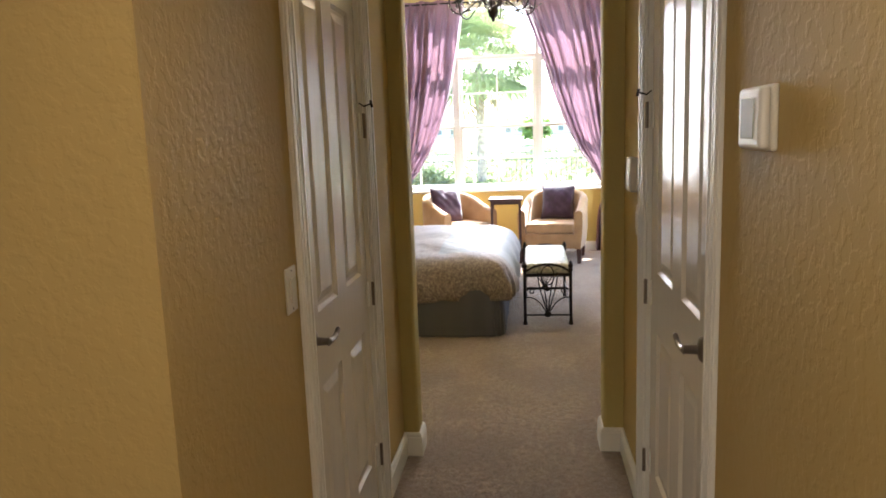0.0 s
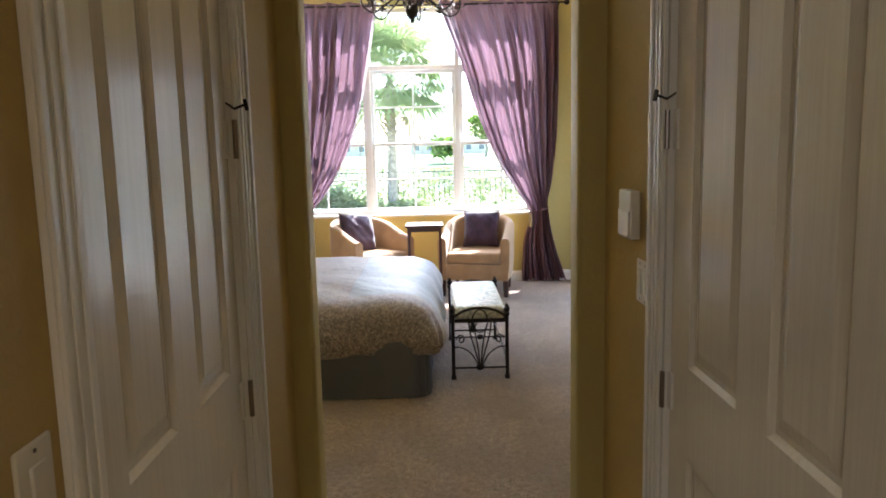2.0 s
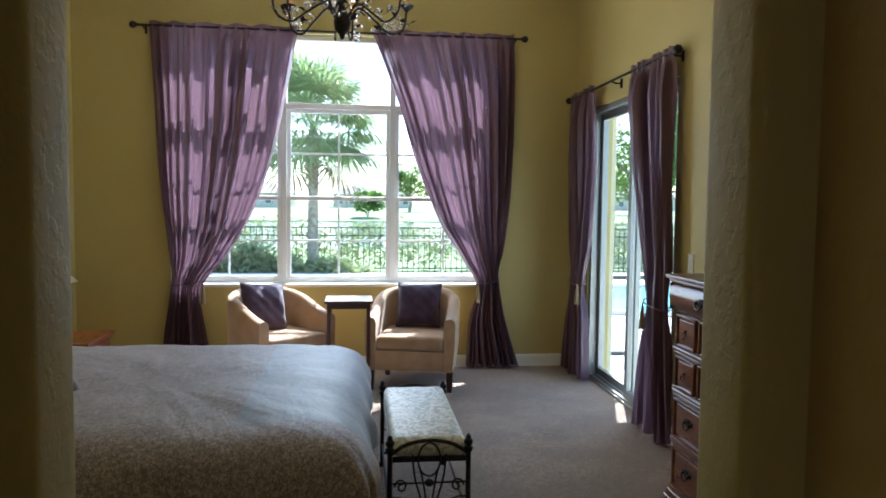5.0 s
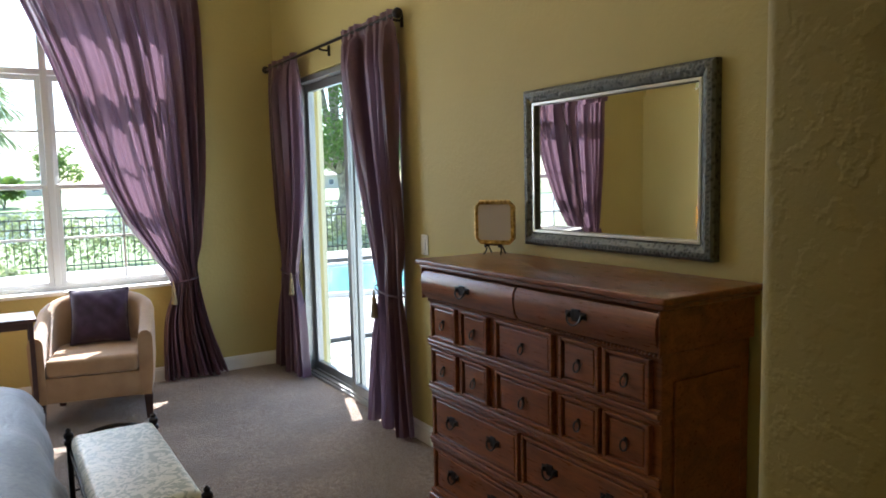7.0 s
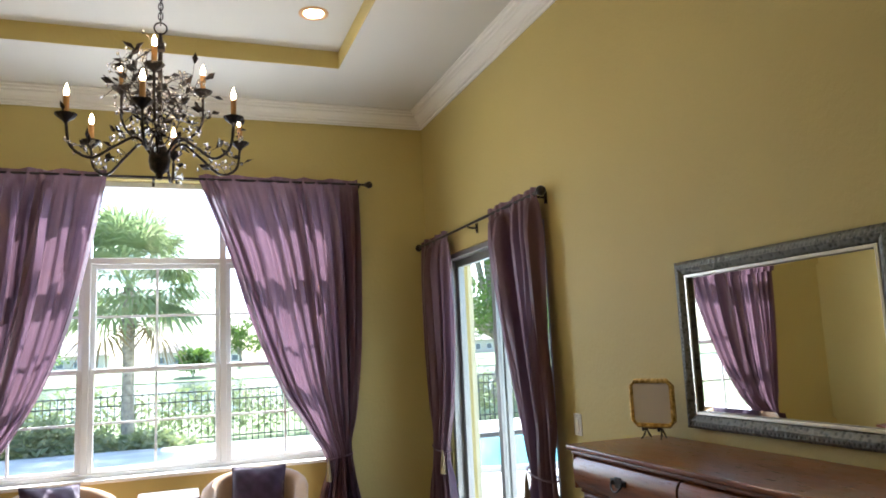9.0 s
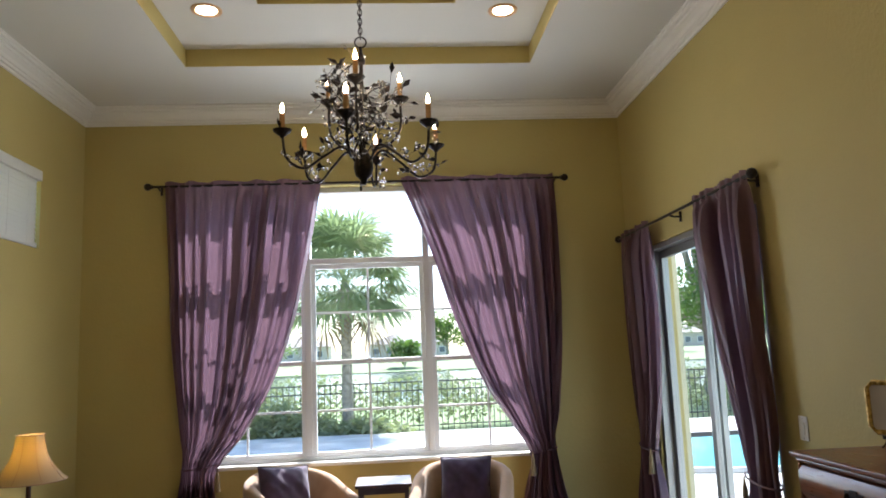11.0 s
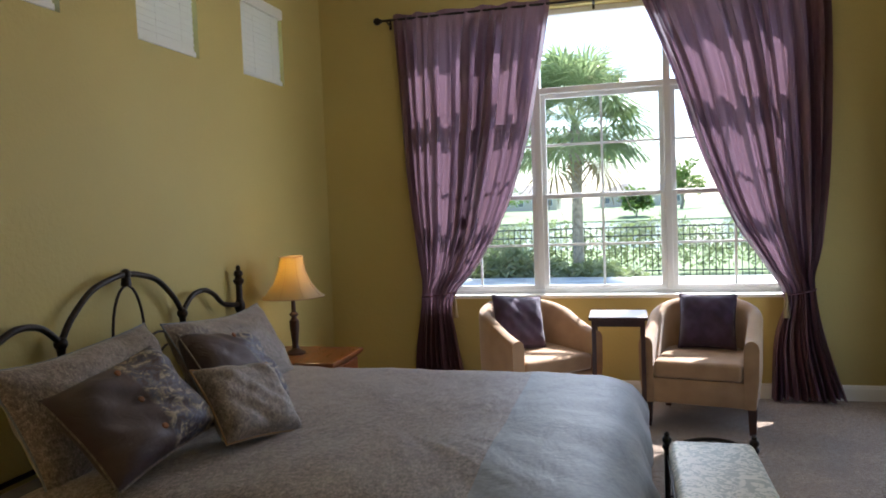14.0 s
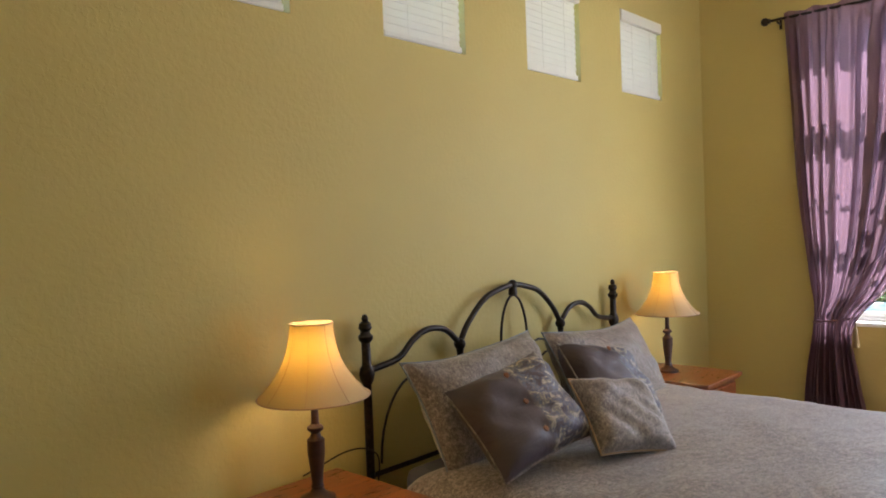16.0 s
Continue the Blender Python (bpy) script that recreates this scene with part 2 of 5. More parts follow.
sharp = k.n.new("ShaderNodeMath")
sharp.operation = "POWER"
sharp.inputs[1].default_value = 5.0
k.l.new(lw.outputs["Facing"], sharp.inputs[0])
soft_gloss = k.n.new("ShaderNodeMath")
soft_gloss.operation = "MULTIPLY_ADD"
soft_gloss.inputs[1].default_value, soft_gloss.inputs[2].default_value = 0.45, 0.025
k.l.new(sharp.outputs[0], soft_gloss.inputs[0])
both = k.n.new("ShaderNodeMixShader")
k.l.new(soft_gloss.outputs[0], both.inputs[0])
k.l.new(clear.outputs[0], both.inputs[1])
k.l.new(gloss.outputs[0], both.inputs[2])
k.l.new(both.outputs[0], k.n["Material Output"].inputs["Surface"])
M["glass"] = k.m
k = Mat("blind_slats", (0.80, 0.79, 0.75), 0.45)
k.translucent(0.25, (0.9, 0.88, 0.8))
M["blind"] = k.m
k = Mat("door_aluminium", (0.35, 0.36, 0.35), 0.35, 0.6)
M["alu"] = k.m
k = Mat("pale_stucco", (0.62, 0.60, 0.42), 0.85)
k.bump(k.noise(60, 4), 0.5, 0.006)
M["stucco"] = k.m
k = Mat("white_pool_deck", (0.62, 0.60, 0.56), 0.8)
k.color(k.ramp(k.noise(2.5, 6), [(0.35, (0.52, 0.50, 0.46)), (0.65, (0.70, 0.68, 0.63))]))
k.bump(k.noise(60, 3), 0.3, 0.004)
M["deck"] = k.m
k = Mat("lawn", (0.09, 0.15, 0.035), 0.9)
k.color(k.ramp(k.noise(0.6, 8, 0.7), [(0.3, (0.15, 0.21, 0.08)), (0.7, (0.26, 0.31, 0.15))]))
k.bump(k.noise(12, 4), 0.5, 0.05)
M["lawn"] = k.m
k = Mat("lake_water", (0.05, 0.07, 0.07), 0.06)
k.bump(k.noise((2, 6, 2), 4), 0.25, 0.05)
M["lake"] = k.m
k = Mat("pool_water", (0.16, 0.50, 0.56), 0.04)
k.bump(k.noise(4, 3), 0.2, 0.02)
M["pool"] = k.m


def leaf_material(name, a, b, through):
    k = Mat(name, a, 0.55)
    info = k.n.new("ShaderNodeNewGeometry")
    k.color(k.ramp(info.outputs["Random Per Island"], [(0.0, a), (1.0, b)]))
    k.translucent(0.35, through)
    return k.m


M["frond"] = leaf_material("palm_frond", (0.13, 0.18, 0.08), (0.25, 0.30, 0.15), (0.36, 0.46, 0.20))
M["deadfrond"] = leaf_material("dry_palm_frond", (0.22, 0.16, 0.09), (0.30, 0.23, 0.13), (0.3, 0.22, 0.1))
M["leaf"] = leaf_material("tree_leaves", (0.05, 0.10, 0.025), (0.11, 0.18, 0.04), (0.22, 0.36, 0.06))
M["shrub"] = leaf_material("shrub_leaves", (0.16, 0.20, 0.11), (0.38, 0.38, 0.25), (0.32, 0.40, 0.14))
k = Mat("palm_trunk_bark", (0.22, 0.19, 0.15), 0.9)
k.color(k.ramp(k.noise(9, 5), [(0.35, (0.20, 0.18, 0.14)), (0.65, (0.42, 0.38, 0.31))]))
k.bump(k.noise(20, 4), 0.7, 0.02)
M["bark"] = k.m
M["fence"] = Mat("black_painted_aluminium", (0.04, 0.042, 0.044), 0.4).m
M["houseplaster"] = Mat("house_plaster", (0.62, 0.56, 0.47), 0.9).m
k = Mat("weathered_grey_roof_tiles", (0.36, 0.31, 0.28), 0.8)
k.bump(k.wave((6, 6, 6), 1.0), 0.5, 0.05)
M["rooftile"] = k.m
M["darkglass"] = Mat("grey_house_glass", (0.16, 0.18, 0.20), 0.15).m

# ---- building helpers ----


def make(name, bm, mat, parent=None, label="", smooth=False):
    me = bpy.data.meshes.new(name)
    bmesh.ops.recalc_face_normals(bm, faces=bm.faces)
    bm.to_mesh(me)
    bm.free()
    me.materials.append(mat)
    if smooth:
        me.shade_smooth()
        me.set_sharp_from_angle(angle=radians(38))
    ob = new(name, me)
    if parent:
        ob.parent = parent
    if label:
        ob["label"] = label
    return ob


part = make


def structure(name, bm, mat, label="", parent=None, smooth=False):
    ob = make(name, bm, mat, parent, label, smooth)
    ob["kind"] = "structure"
    return ob


def thing(name, label, category, at=(0, 0, 0), rz=0.0, group=""):
    ob = new(name)
    ob.empty_display_size = 0.1
    ob.matrix_world = pose(*at, 0, 0, rz)
    return tagged(ob, label, category, group)


def box(bm, a, b, bevel=0.0, segs=2):
    """A box from corner a to corner b."""
    c = [(a[i] + b[i]) / 2 for i in range(3)]
    s = [abs(b[i] - a[i]) for i in range(3)]
    vs = bmesh.ops.create_cube(bm, size=1, matrix=Matrix.Translation(c) @ Matrix.Diagonal((*s, 1)))["verts"]
    if bevel > 0:
        es = list({e for v in vs for e in v.link_edges})
        bmesh.ops.bevel(bm, geom=es, offset=min(bevel, min(s) * 0.45), segments=segs, affect="EDGES", profile=0.5)
    return bm


def boxes(*pairs, bevel=0.0, segs=2):
    bm = bmesh.new()
    for a, b in pairs:
        if bevel > 0:
            tmp = bmesh.new()
            box(tmp, a, b, bevel, segs)
            me = bpy.data.meshes.new("tmp")
            tmp.to_mesh(me)
            tmp.free()
            bm.from_mesh(me)
            bpy.data.meshes.remove(me)
        else:
            box(bm, a, b)
    return bm


def lathe(profile, n=24, at=(0, 0, 0), bm=None):
    """A turned body from (radius, height) pairs, from the bottom up."""
    bm = bm or bmesh.new()
    rings = []
    for r, z in profile:
        rings.append([bm.verts.new((at[0] + max(r, 0.0004) * math.cos(2 * math.pi * i / n), at[1] + max(r, 0.0004) * math.sin(2 * math.pi * i / n), at[2] + z)) for i in range(n)])
    for a, b in zip(rings, rings[1:]):
        for i in range(n):
            bm.faces.new((a[i], a[(i + 1) % n], b[(i + 1) % n], b[i]))
    bm.faces.new(rings[0][::-1])
    bm.faces.new(rings[-1])
    return bm


def tube(points, r, n=8, bm=None, closed=False):
    """A round bar along a line of points; r may be a list."""
    bm = bm or bmesh.new()
    pts = [Vector(p) for p in points]
    rs = r if isinstance(r, (list, tuple)) else [r] * len(pts)
    rings = []
    up = None
    for i, p in enumerate(pts):
        if closed:
            d = pts[(i + 1) % len(pts)] - pts[i - 1]
        else:
            d = pts[min(i + 1, len(pts) - 1)] - pts[max(i - 1, 0)]
        d = d.normalized() if d.length > 1e-9 else Vector((0, 0, 1))
        if up is None:
            up = d.orthogonal().normalized()
        up = (up - d * up.dot(d))
        up = up.normalized() if up.length > 1e-6 else d.orthogonal().normalized()
        side = d.cross(up)
        rings.append([bm.verts.new(p + (up * math.cos(2 * math.pi * j / n) + side * math.sin(2 * math.pi * j / n)) * rs[i]) for j in range(n)])
    pairs = list(zip(rings, rings[1:])) + ([(rings[-1], rings[0])] if closed else [])
    for a, b in pairs:
        for j in range(n):
            bm.faces.new((a[j], a[(j + 1) % n], b[(j + 1) % n], b[j]))
    if not closed:
        bm.faces.new(rings[0][::-1])
        bm.faces.new(rings[-1])
    return bm


def curve_points(ctrl, steps=8):
    """Points of a smooth line through the given ones."""
    c = [Vector(p) for p in ctrl]
    c = [c[0] * 2 - c[1]] + c + [c[-1] * 2 - c[-2]]
    out = []
    for i in range(1, len(c) - 2):
        for s in range(steps):
            t = s / steps
            a, b, d, e = c[i - 1], c[i], c[i + 1], c[i + 2]
            out.append(0.5 * ((2 * b) + (d - a) * t + (2 * a - 5 * b + 4 * d - e) * t * t + (3 * b - a - 3 * d + e) * t ** 3))
    out.append(c[-2])
    return out


def sphere(at, r, bm=None, n=12, squash=(1, 1, 1)):
    bm = bm or bmesh.new()
    bmesh.ops.create_uvsphere(bm, u_segments=n, v_segments=max(6, n // 2 + 2), radius=r, matrix=Matrix.Translation(at) @ Matrix.Diagonal((*squash, 1)))
    return bm


def prism(outline, x0, x1, axis="x"):
    """A closed outline (pairs) drawn out along an axis."""
    bm = bmesh.new()
    put = {"x": lambda s, a, b: (s, a, b), "y": lambda s, a, b: (a, s, b), "z": lambda s, a, b: (a, b, s)}[axis]
    A = [bm.verts.new(put(x0, *p)) for p in outline]
    B = [bm.verts.new(put(x1, *p)) for p in outline]
    n = len(outline)
    for i in range(n):
        bm.faces.new((A[i], A[(i + 1) % n], B[(i + 1) % n], B[i]))
    bm.faces.new(A[::-1])
    bm.faces.new(B)
    return bm


# ---- the shell ----
XL, XR, YB, YF = -2.76, 1.68, 6.27, 11.80      # bedroom walls, inner faces
HL, HR, YH = -0.738, 0.28, 6.13                # hall walls, and its end
ZC = 3.67                                      # lower ceiling


def wall_with_holes(name, axis, p0, p1, a0, a1, z1, holes, mat, label):
    """A wall between planes p0 and p1 across axis, from a0 to a1, with holes (a, b, low, high)."""
    cuts = sorted({a0, a1, *[h[0] for h in holes], *[h[1] for h in holes]})
    bm = bmesh.new()
    for s, e in zip(cuts, cuts[1:]):
        mid = (s + e) / 2
        z = 0.0
        for h in sorted([h for h in holes if h[0] < mid < h[1]], key=lambda h: h[2]):
            if h[2] > z:
                box(bm, *(((p0, s, z), (p1, e, h[2])) if axis == "x" else ((s, p0, z), (e, p1, h[2]))))
            z = h[3]
        if z < z1:
            box(bm, *(((p0, s, z), (p1, e, z1)) if axis == "x" else ((s, p0, z), (e, p1, z1))))
    return structure(name, bm, mat, label)


WIN = (-1.96, 0.93, 0.77, 3.0)
SLIDE = (9.62, 11.36, 0.0, 2.34)
CLER = [(7.25, 7.83, 2.43, 2.99), (8.34, 8.91, 2.43, 2.99), (9.44, 10.00, 2.43, 2.99), (10.51, 11.10, 2.43, 2.99)]
wall_with_holes("wall_north", "y", YF, YF + 0.22, XL - 0.2, XR + 0.2, 4.1, [WIN], M["wall"], "ochre painted textured plaster wall round the large window")
wall_with_holes("wall_east", "x", XR, XR + 0.2, YB - 0.165, YF, 4.1, [SLIDE], M["wall"], "ochre painted textured plaster wall with sliding door")
wall_with_holes("wall_west", "x", XL - 0.2, XL, YB - 0.165, YF, 4.1, CLER, M["wall"], "ochre painted textured plaster wall behind the bed")


def soft_wall(name, x0, x1, y0, y1, z1, corners, mat, label):
    """An upright wall whose free corners ("x0y0" and so on) are rounded like bullnose plaster."""
    r, pts = 0.018, []
    for cx, cy, tag, a0 in ((x0, y0, "x0y0", 180), (x1, y0, "x1y0", 270), (x1, y1, "x1y1", 0), (x0, y1, "x0y1", 90)):
        if tag in corners:
            ox, oy = cx + (r if "x0" in tag else -r), cy + (r if "y0" in tag else -r)
            pts += [(ox + r * math.cos(radians(a0 + s * 15)), oy + r * math.sin(radians(a0 + s * 15))) for s in range(7)]
        else:
            pts.append((cx, cy))
    return structure(name, prism(pts, 0.0, z1, "z"), mat, label, smooth=True)


soft_wall("wall_south_east", 0.19, XR, YH, YB, 4.1, ("x0y0", "x0y1"), M["wall"], "ochre textured plaster wall beside the hall opening")
soft_wall("wall_south_west", XL, -0.668, YH - 0.085, YB - 0.10, 4.1, ("x1y0", "x1y1"), M["wall"], "ochre textured plaster wall beside the hall opening")
structure("opening_header", boxes(((-0.668, YH - 0.02, 2.45), (0.19, YB - 0.05, 4.1))), M["wall"], "ochre plaster header over the hall opening")
DOOR_E, DOOR_W = (4.595, 5.53, 0.0, 2.06), (4.742, 5.54, 0.0, 2.06)
wall_with_holes("wall_hall_east", "x", HR, HR + 0.12, 0.9, YH, 2.7, [DOOR_E], M["hallwall"], "tan textured plaster hall wall")
wall_with_holes("wall_hall_west", "x", HL - 0.12, HL, 3.975, YH - 0.085, 2.7, [DOOR_W], M["hallwall"], "tan textured plaster hall wall")
structure("wall_vestibule_north", boxes(((-2.7, 3.975, 0), (HL - 0.12, 4.14, 2.7))), M["hallwall"], "tan textured plaster wall beside the hall")
structure("wall_vestibule_west", boxes(((-2.82, 0.9, 0), (-2.7, 4.14, 2.7))), M["hallwall"], "plain tan plaster wall")
structure("wall_vestibule_south", boxes(((-2.7, 0.78, 0), (HR, 0.9, 2.7))), M["hallwall"], "plain tan wall behind the hall")
structure("floor", boxes(((XL - 0.2, 0.70, -0.12), (XR + 0.03, YF + 0.2, 0.0))), M["carpet"], "beige cut-pile carpet with vacuum marks")
structure("hall_ceiling", boxes(((HL, 3.975, 2.6), (HR, YH - 0.02, 2.7)), ((-2.7, 0.9, 2.6), (HR, 3.975, 2.7))), M["ceiling"], "white painted hall ceiling")

T1, T2 = (-1.71, 0.76, 7.16, 10.90), (-1.08, 0.16, 7.85, 10.23)
bm = boxes(((XL, YB, ZC), (XR, T1[2], 4.1)), ((XL, T1[3], ZC), (XR, YF, 4.1)), ((XL, T1[2], ZC), (T1[0], T1[3], 4.1)), ((T1[1], T1[2], ZC), (XR, T1[3], 4.1)))
structure("ceiling", bm, M["ceiling"], "white painted ceiling round a two-step tray")
bm = boxes(((T1[0], T1[2], 3.80), (T1[1], T2[2], 4.1)), ((T1[0], T2[3], 3.80), (T1[1], T1[3], 4.1)), ((T1[0], T2[2], 3.80), (T2[0], T2[3], 4.1)), ((T2[1], T2[2], 3.80), (T1[1], T2[3], 4.1)))
structure("tray_ceiling", bm, M["ceiling"], "white painted step of the tray ceiling")
structure("tray_ceiling_top", boxes(((T2[0], T2[2], 3.93), (T2[1], T2[3], 4.1))), M["ceiling"], "white painted top of the tray ceiling")
for r, z0, z1 in ((T1, ZC + 0.002, 3.80), (T2, 3.802, 3.93)):
    e = 0.004
    bm = boxes(((r[0], r[3] - e, z0), (r[1], r[3], z1)), ((r[0], r[2], z0), (r[1], r[2] + e, z1)), ((r[0], r[2] + e, z0), (r[0] + e, r[3] - e, z1)), ((r[1] - e, r[2] + e, z0), (r[1], r[3] - e, z1)))
    structure("tray_band", bm, M["wall"], "ochre painted upright band of the tray ceiling")


def run_profile(name, outline, path, mat, label):
    """A moulding: outline pairs (out from the wall, height) swept with mitres along a path whose room lies on the left."""
    bm = bmesh.new()
    rings = []
    n = len(path)
    for i, p in enumerate(path):
        p = Vector(p)
        def nrm(a, b):
            d = (Vector(b) - Vector(a)).normalized()
            return Vector((-d.y, d.x))
        if i == 0:
            o = nrm(path[0], path[1])
        elif i == n - 1:
            o = nrm(path[-2], path[-1])
        else:
            a, b = nrm(path[i - 1], path[i]), nrm(path[i], path[i + 1])
            o = (a + b) / (1 + a.dot(b))
        rings.append([bm.verts.new((p.x + o.x * u, p.y + o.y * u, z)) for u, z in outline])
    m = len(outline)
    for a, b in zip(rings, rings[1:]):
        for j in range(m):
            bm.faces.new((a[j], a[(j + 1) % m], b[(j + 1) % m], b[j]))
    bm.faces.new(rings[0])
    bm.faces.new(rings[-1][::-1])
    return structure(name, bm, mat, label)


CROWN = [(0.0, 3.535), (0.014, 3.535), (0.014, 3.555), (0.032, 3.556), (0.034, 3.572), (0.046, 3.576), (0.056, 3.596), (0.080, 3.616), (0.088, 3.618), (0.090, 3.634), (0.112, 3.637), (0.114, 3.654), (0.130, 3.656), (0.130, 3.669), (0.0, 3.669)]
run_profile("crown_moulding", CROWN, [(XL, YB), (XR, YB), (XR, YF), (XL, YF), (XL, YB)], M["trim"], "white stepped crown moulding")
BASE = [(0.0, 0.0), (0.016, 0.0), (0.016, 0.088), (0.012, 0.094), (0.012, 0.102), (0.005, 0.112), (0.0, 0.112)]
for path in ([(0.19, YB), (XR, YB), (XR, SLIDE[0] - 0.05)], [(XR, SLIDE[1] + 0.05), (XR, YF), (XL, YF), (XL, YB - 0.10), (-0.668, YB - 0.10)],
             [(HL, DOOR_W[0] - 0.082), (HL, 3.975), (-2.7, 3.975)], [(HR, 0.9), (HR, DOOR_E[0] - 0.082)],
             [(HR, DOOR_E[1] + 0.082), (HR, YH), (0.19, YH), (0.19, YB)], [(-0.668, YB - 0.10), (-0.668, YH - 0.085), (HL, YH - 0.085), (HL, DOOR_W[1] + 0.072)]):
    run_profile("baseboard", BASE, path, M["trim"], "white painted baseboard")

# ---- windows ----


def sash(parent, x0, x1, z0, z1, y, bars_x=(), bars_z=(), w=0.035, top=True):
    """A framed sash with its pane and glazing bars."""
    s = part("sash", boxes(((x0, y, z0), (x0 + w, y + 0.04, z1)), ((x1 - w, y, z0), (x1, y + 0.04, z1)), ((x0 + w, y, z0), (x1 - w, y + 0.04, z0 + w)), ((x0 + w, y, z1 - w), (x1 - w, y + 0.04, z1)), bevel=0.004), M["winframe"], parent)
    for bx in bars_x:
        part("glazing_bar", boxes(((bx - 0.009, y + 0.008, z0 + w), (bx + 0.009, y + 0.03, z1 - w)), bevel=0.003), M["winframe"], s)
    for bz in bars_z:
        part("glazing_bar", boxes(((x0 + w, y + 0.01, bz - 0.009), (x1 - w, y + 0.028, bz + 0.009)), bevel=0.003), M["winframe"], s)
    pane = part("pane", boxes(((x0 + w, y + 0.017, z0 + w), (x1 - w, y + 0.021, z1 - w))), M["glass"], s)
    pane.visible_shadow = False
    return s


win = new("window_main")
tagged(win, "large white aluminium window of three sash bays", "window", kind="structure")
part("window_frame", boxes(((WIN[0], 11.885, WIN[2]), (WIN[0] + 0.04, 12.0, WIN[3])), ((WIN[1] - 0.04, 11.885, WIN[2]), (WIN[1], 12.0, WIN[3])),
     ((WIN[0] + 0.04, 11.885, WIN[3] - 0.045), (WIN[1] - 0.04, 12.0, WIN[3])), ((WIN[0] + 0.04, 11.885, WIN[2]), (WIN[1] - 0.04, 12.0, WIN[2] + 0.04)),
     ((-1.015, 11.88, WIN[2] + 0.04), (-0.965, 12.0, WIN[3] - 0.045)), ((-0.035, 11.88, WIN[2] + 0.04), (0.015, 12.0, WIN[3] - 0.045)),
     ((WIN[0] + 0.04, 11.883, 2.355), (-1.015, 12.0, 2.40)), ((-0.965, 11.883, 2.355), (-0.035, 12.0, 2.40)), ((0.015, 11.883, 2.355), (WIN[1] - 0.04, 12.0, 2.40)), bevel=0.005), M["winframe"], win)
for x0, x1, mid in ((-1.92, -1.015, -1.48), (-0.965, -0.035, -0.50), (0.015, 0.89, 0.465)):
    sash(win, x0, x1, 0.81, 1.565, 11.89, (mid,), (1.165,))
    sash(win, x0, x1, 1.535, 2.355, 11.935, (mid,), (1.955,))
    pane = part("pane", boxes(((x0, 11.95, 2.40), (x1, 11.955, 2.955))), M["glass"], win)
    pane.visible_shadow = False
part("sash_lock", boxes(((-0.53, 11.868, 1.548), (-0.47, 11.89, 1.566)), ((-0.515, 11.86, 1.566), (-0.485, 11.885, 1.578)), bevel=0.004), M["winframe"], win)
part("window_sill", boxes(((WIN[0] + 0.001, 11.775, 0.752), (WIN[1] - 0.001, 11.885, 0.782)), bevel=0.008), M["trim"], win, "white sunlit window sill")

slide = new("sliding_door")
tagged(slide, "aluminium framed sliding glass patio door", "door", kind="structure")
y0, y1, zt = SLIDE[0], SLIDE[1], SLIDE[3]
part("door_frame", boxes(((1.70, y1 - 0.035, 0.0), (1.84, y1, zt)), ((1.70, y0, 0.0), (1.84, y0 + 0.035, zt)), ((1.70, y0 + 0.035, zt - 0.04), (1.84, y1 - 0.035, zt)), bevel=0.004), M["alu"], slide)
part("sill_track", boxes(((1.69, y0 + 0.035, 0.0), (1.84, y1 - 0.035, 0.018)), ((1.705, y0 + 0.035, 0.018), (1.712, y1 - 0.035, 0.034)), ((1.757, y0 + 0.035, 0.018), (1.764, y1 - 0.035, 0.034)), ((1.81, y0 + 0.035, 0.018), (1.817, y1 - 0.035, 0.034))), M["alu"], slide)
for ya, yb, xp in ((10.46, y1 - 0.036, 1.765), (y0 + 0.036, 10.52, 1.715)):
    p = part("door_leaf", boxes(((xp, ya, 0.036), (xp + 0.04, ya + 0.055, zt - 0.042)), ((xp, yb - 0.055, 0.036), (xp + 0.04, yb, zt - 0.042)), ((xp, ya + 0.055, 0.036), (xp + 0.04, yb - 0.055, 0.10)), ((xp, ya + 0.055, zt - 0.10), (xp + 0.04, yb - 0.055, zt - 0.042)), bevel=0.004), M["alu"], slide)
    pane = part("pane", boxes(((xp + 0.017, ya + 0.055, 0.10), (xp + 0.022, yb - 0.055, zt - 0.10))), M["glass"], p)
    pane.visible_shadow = False

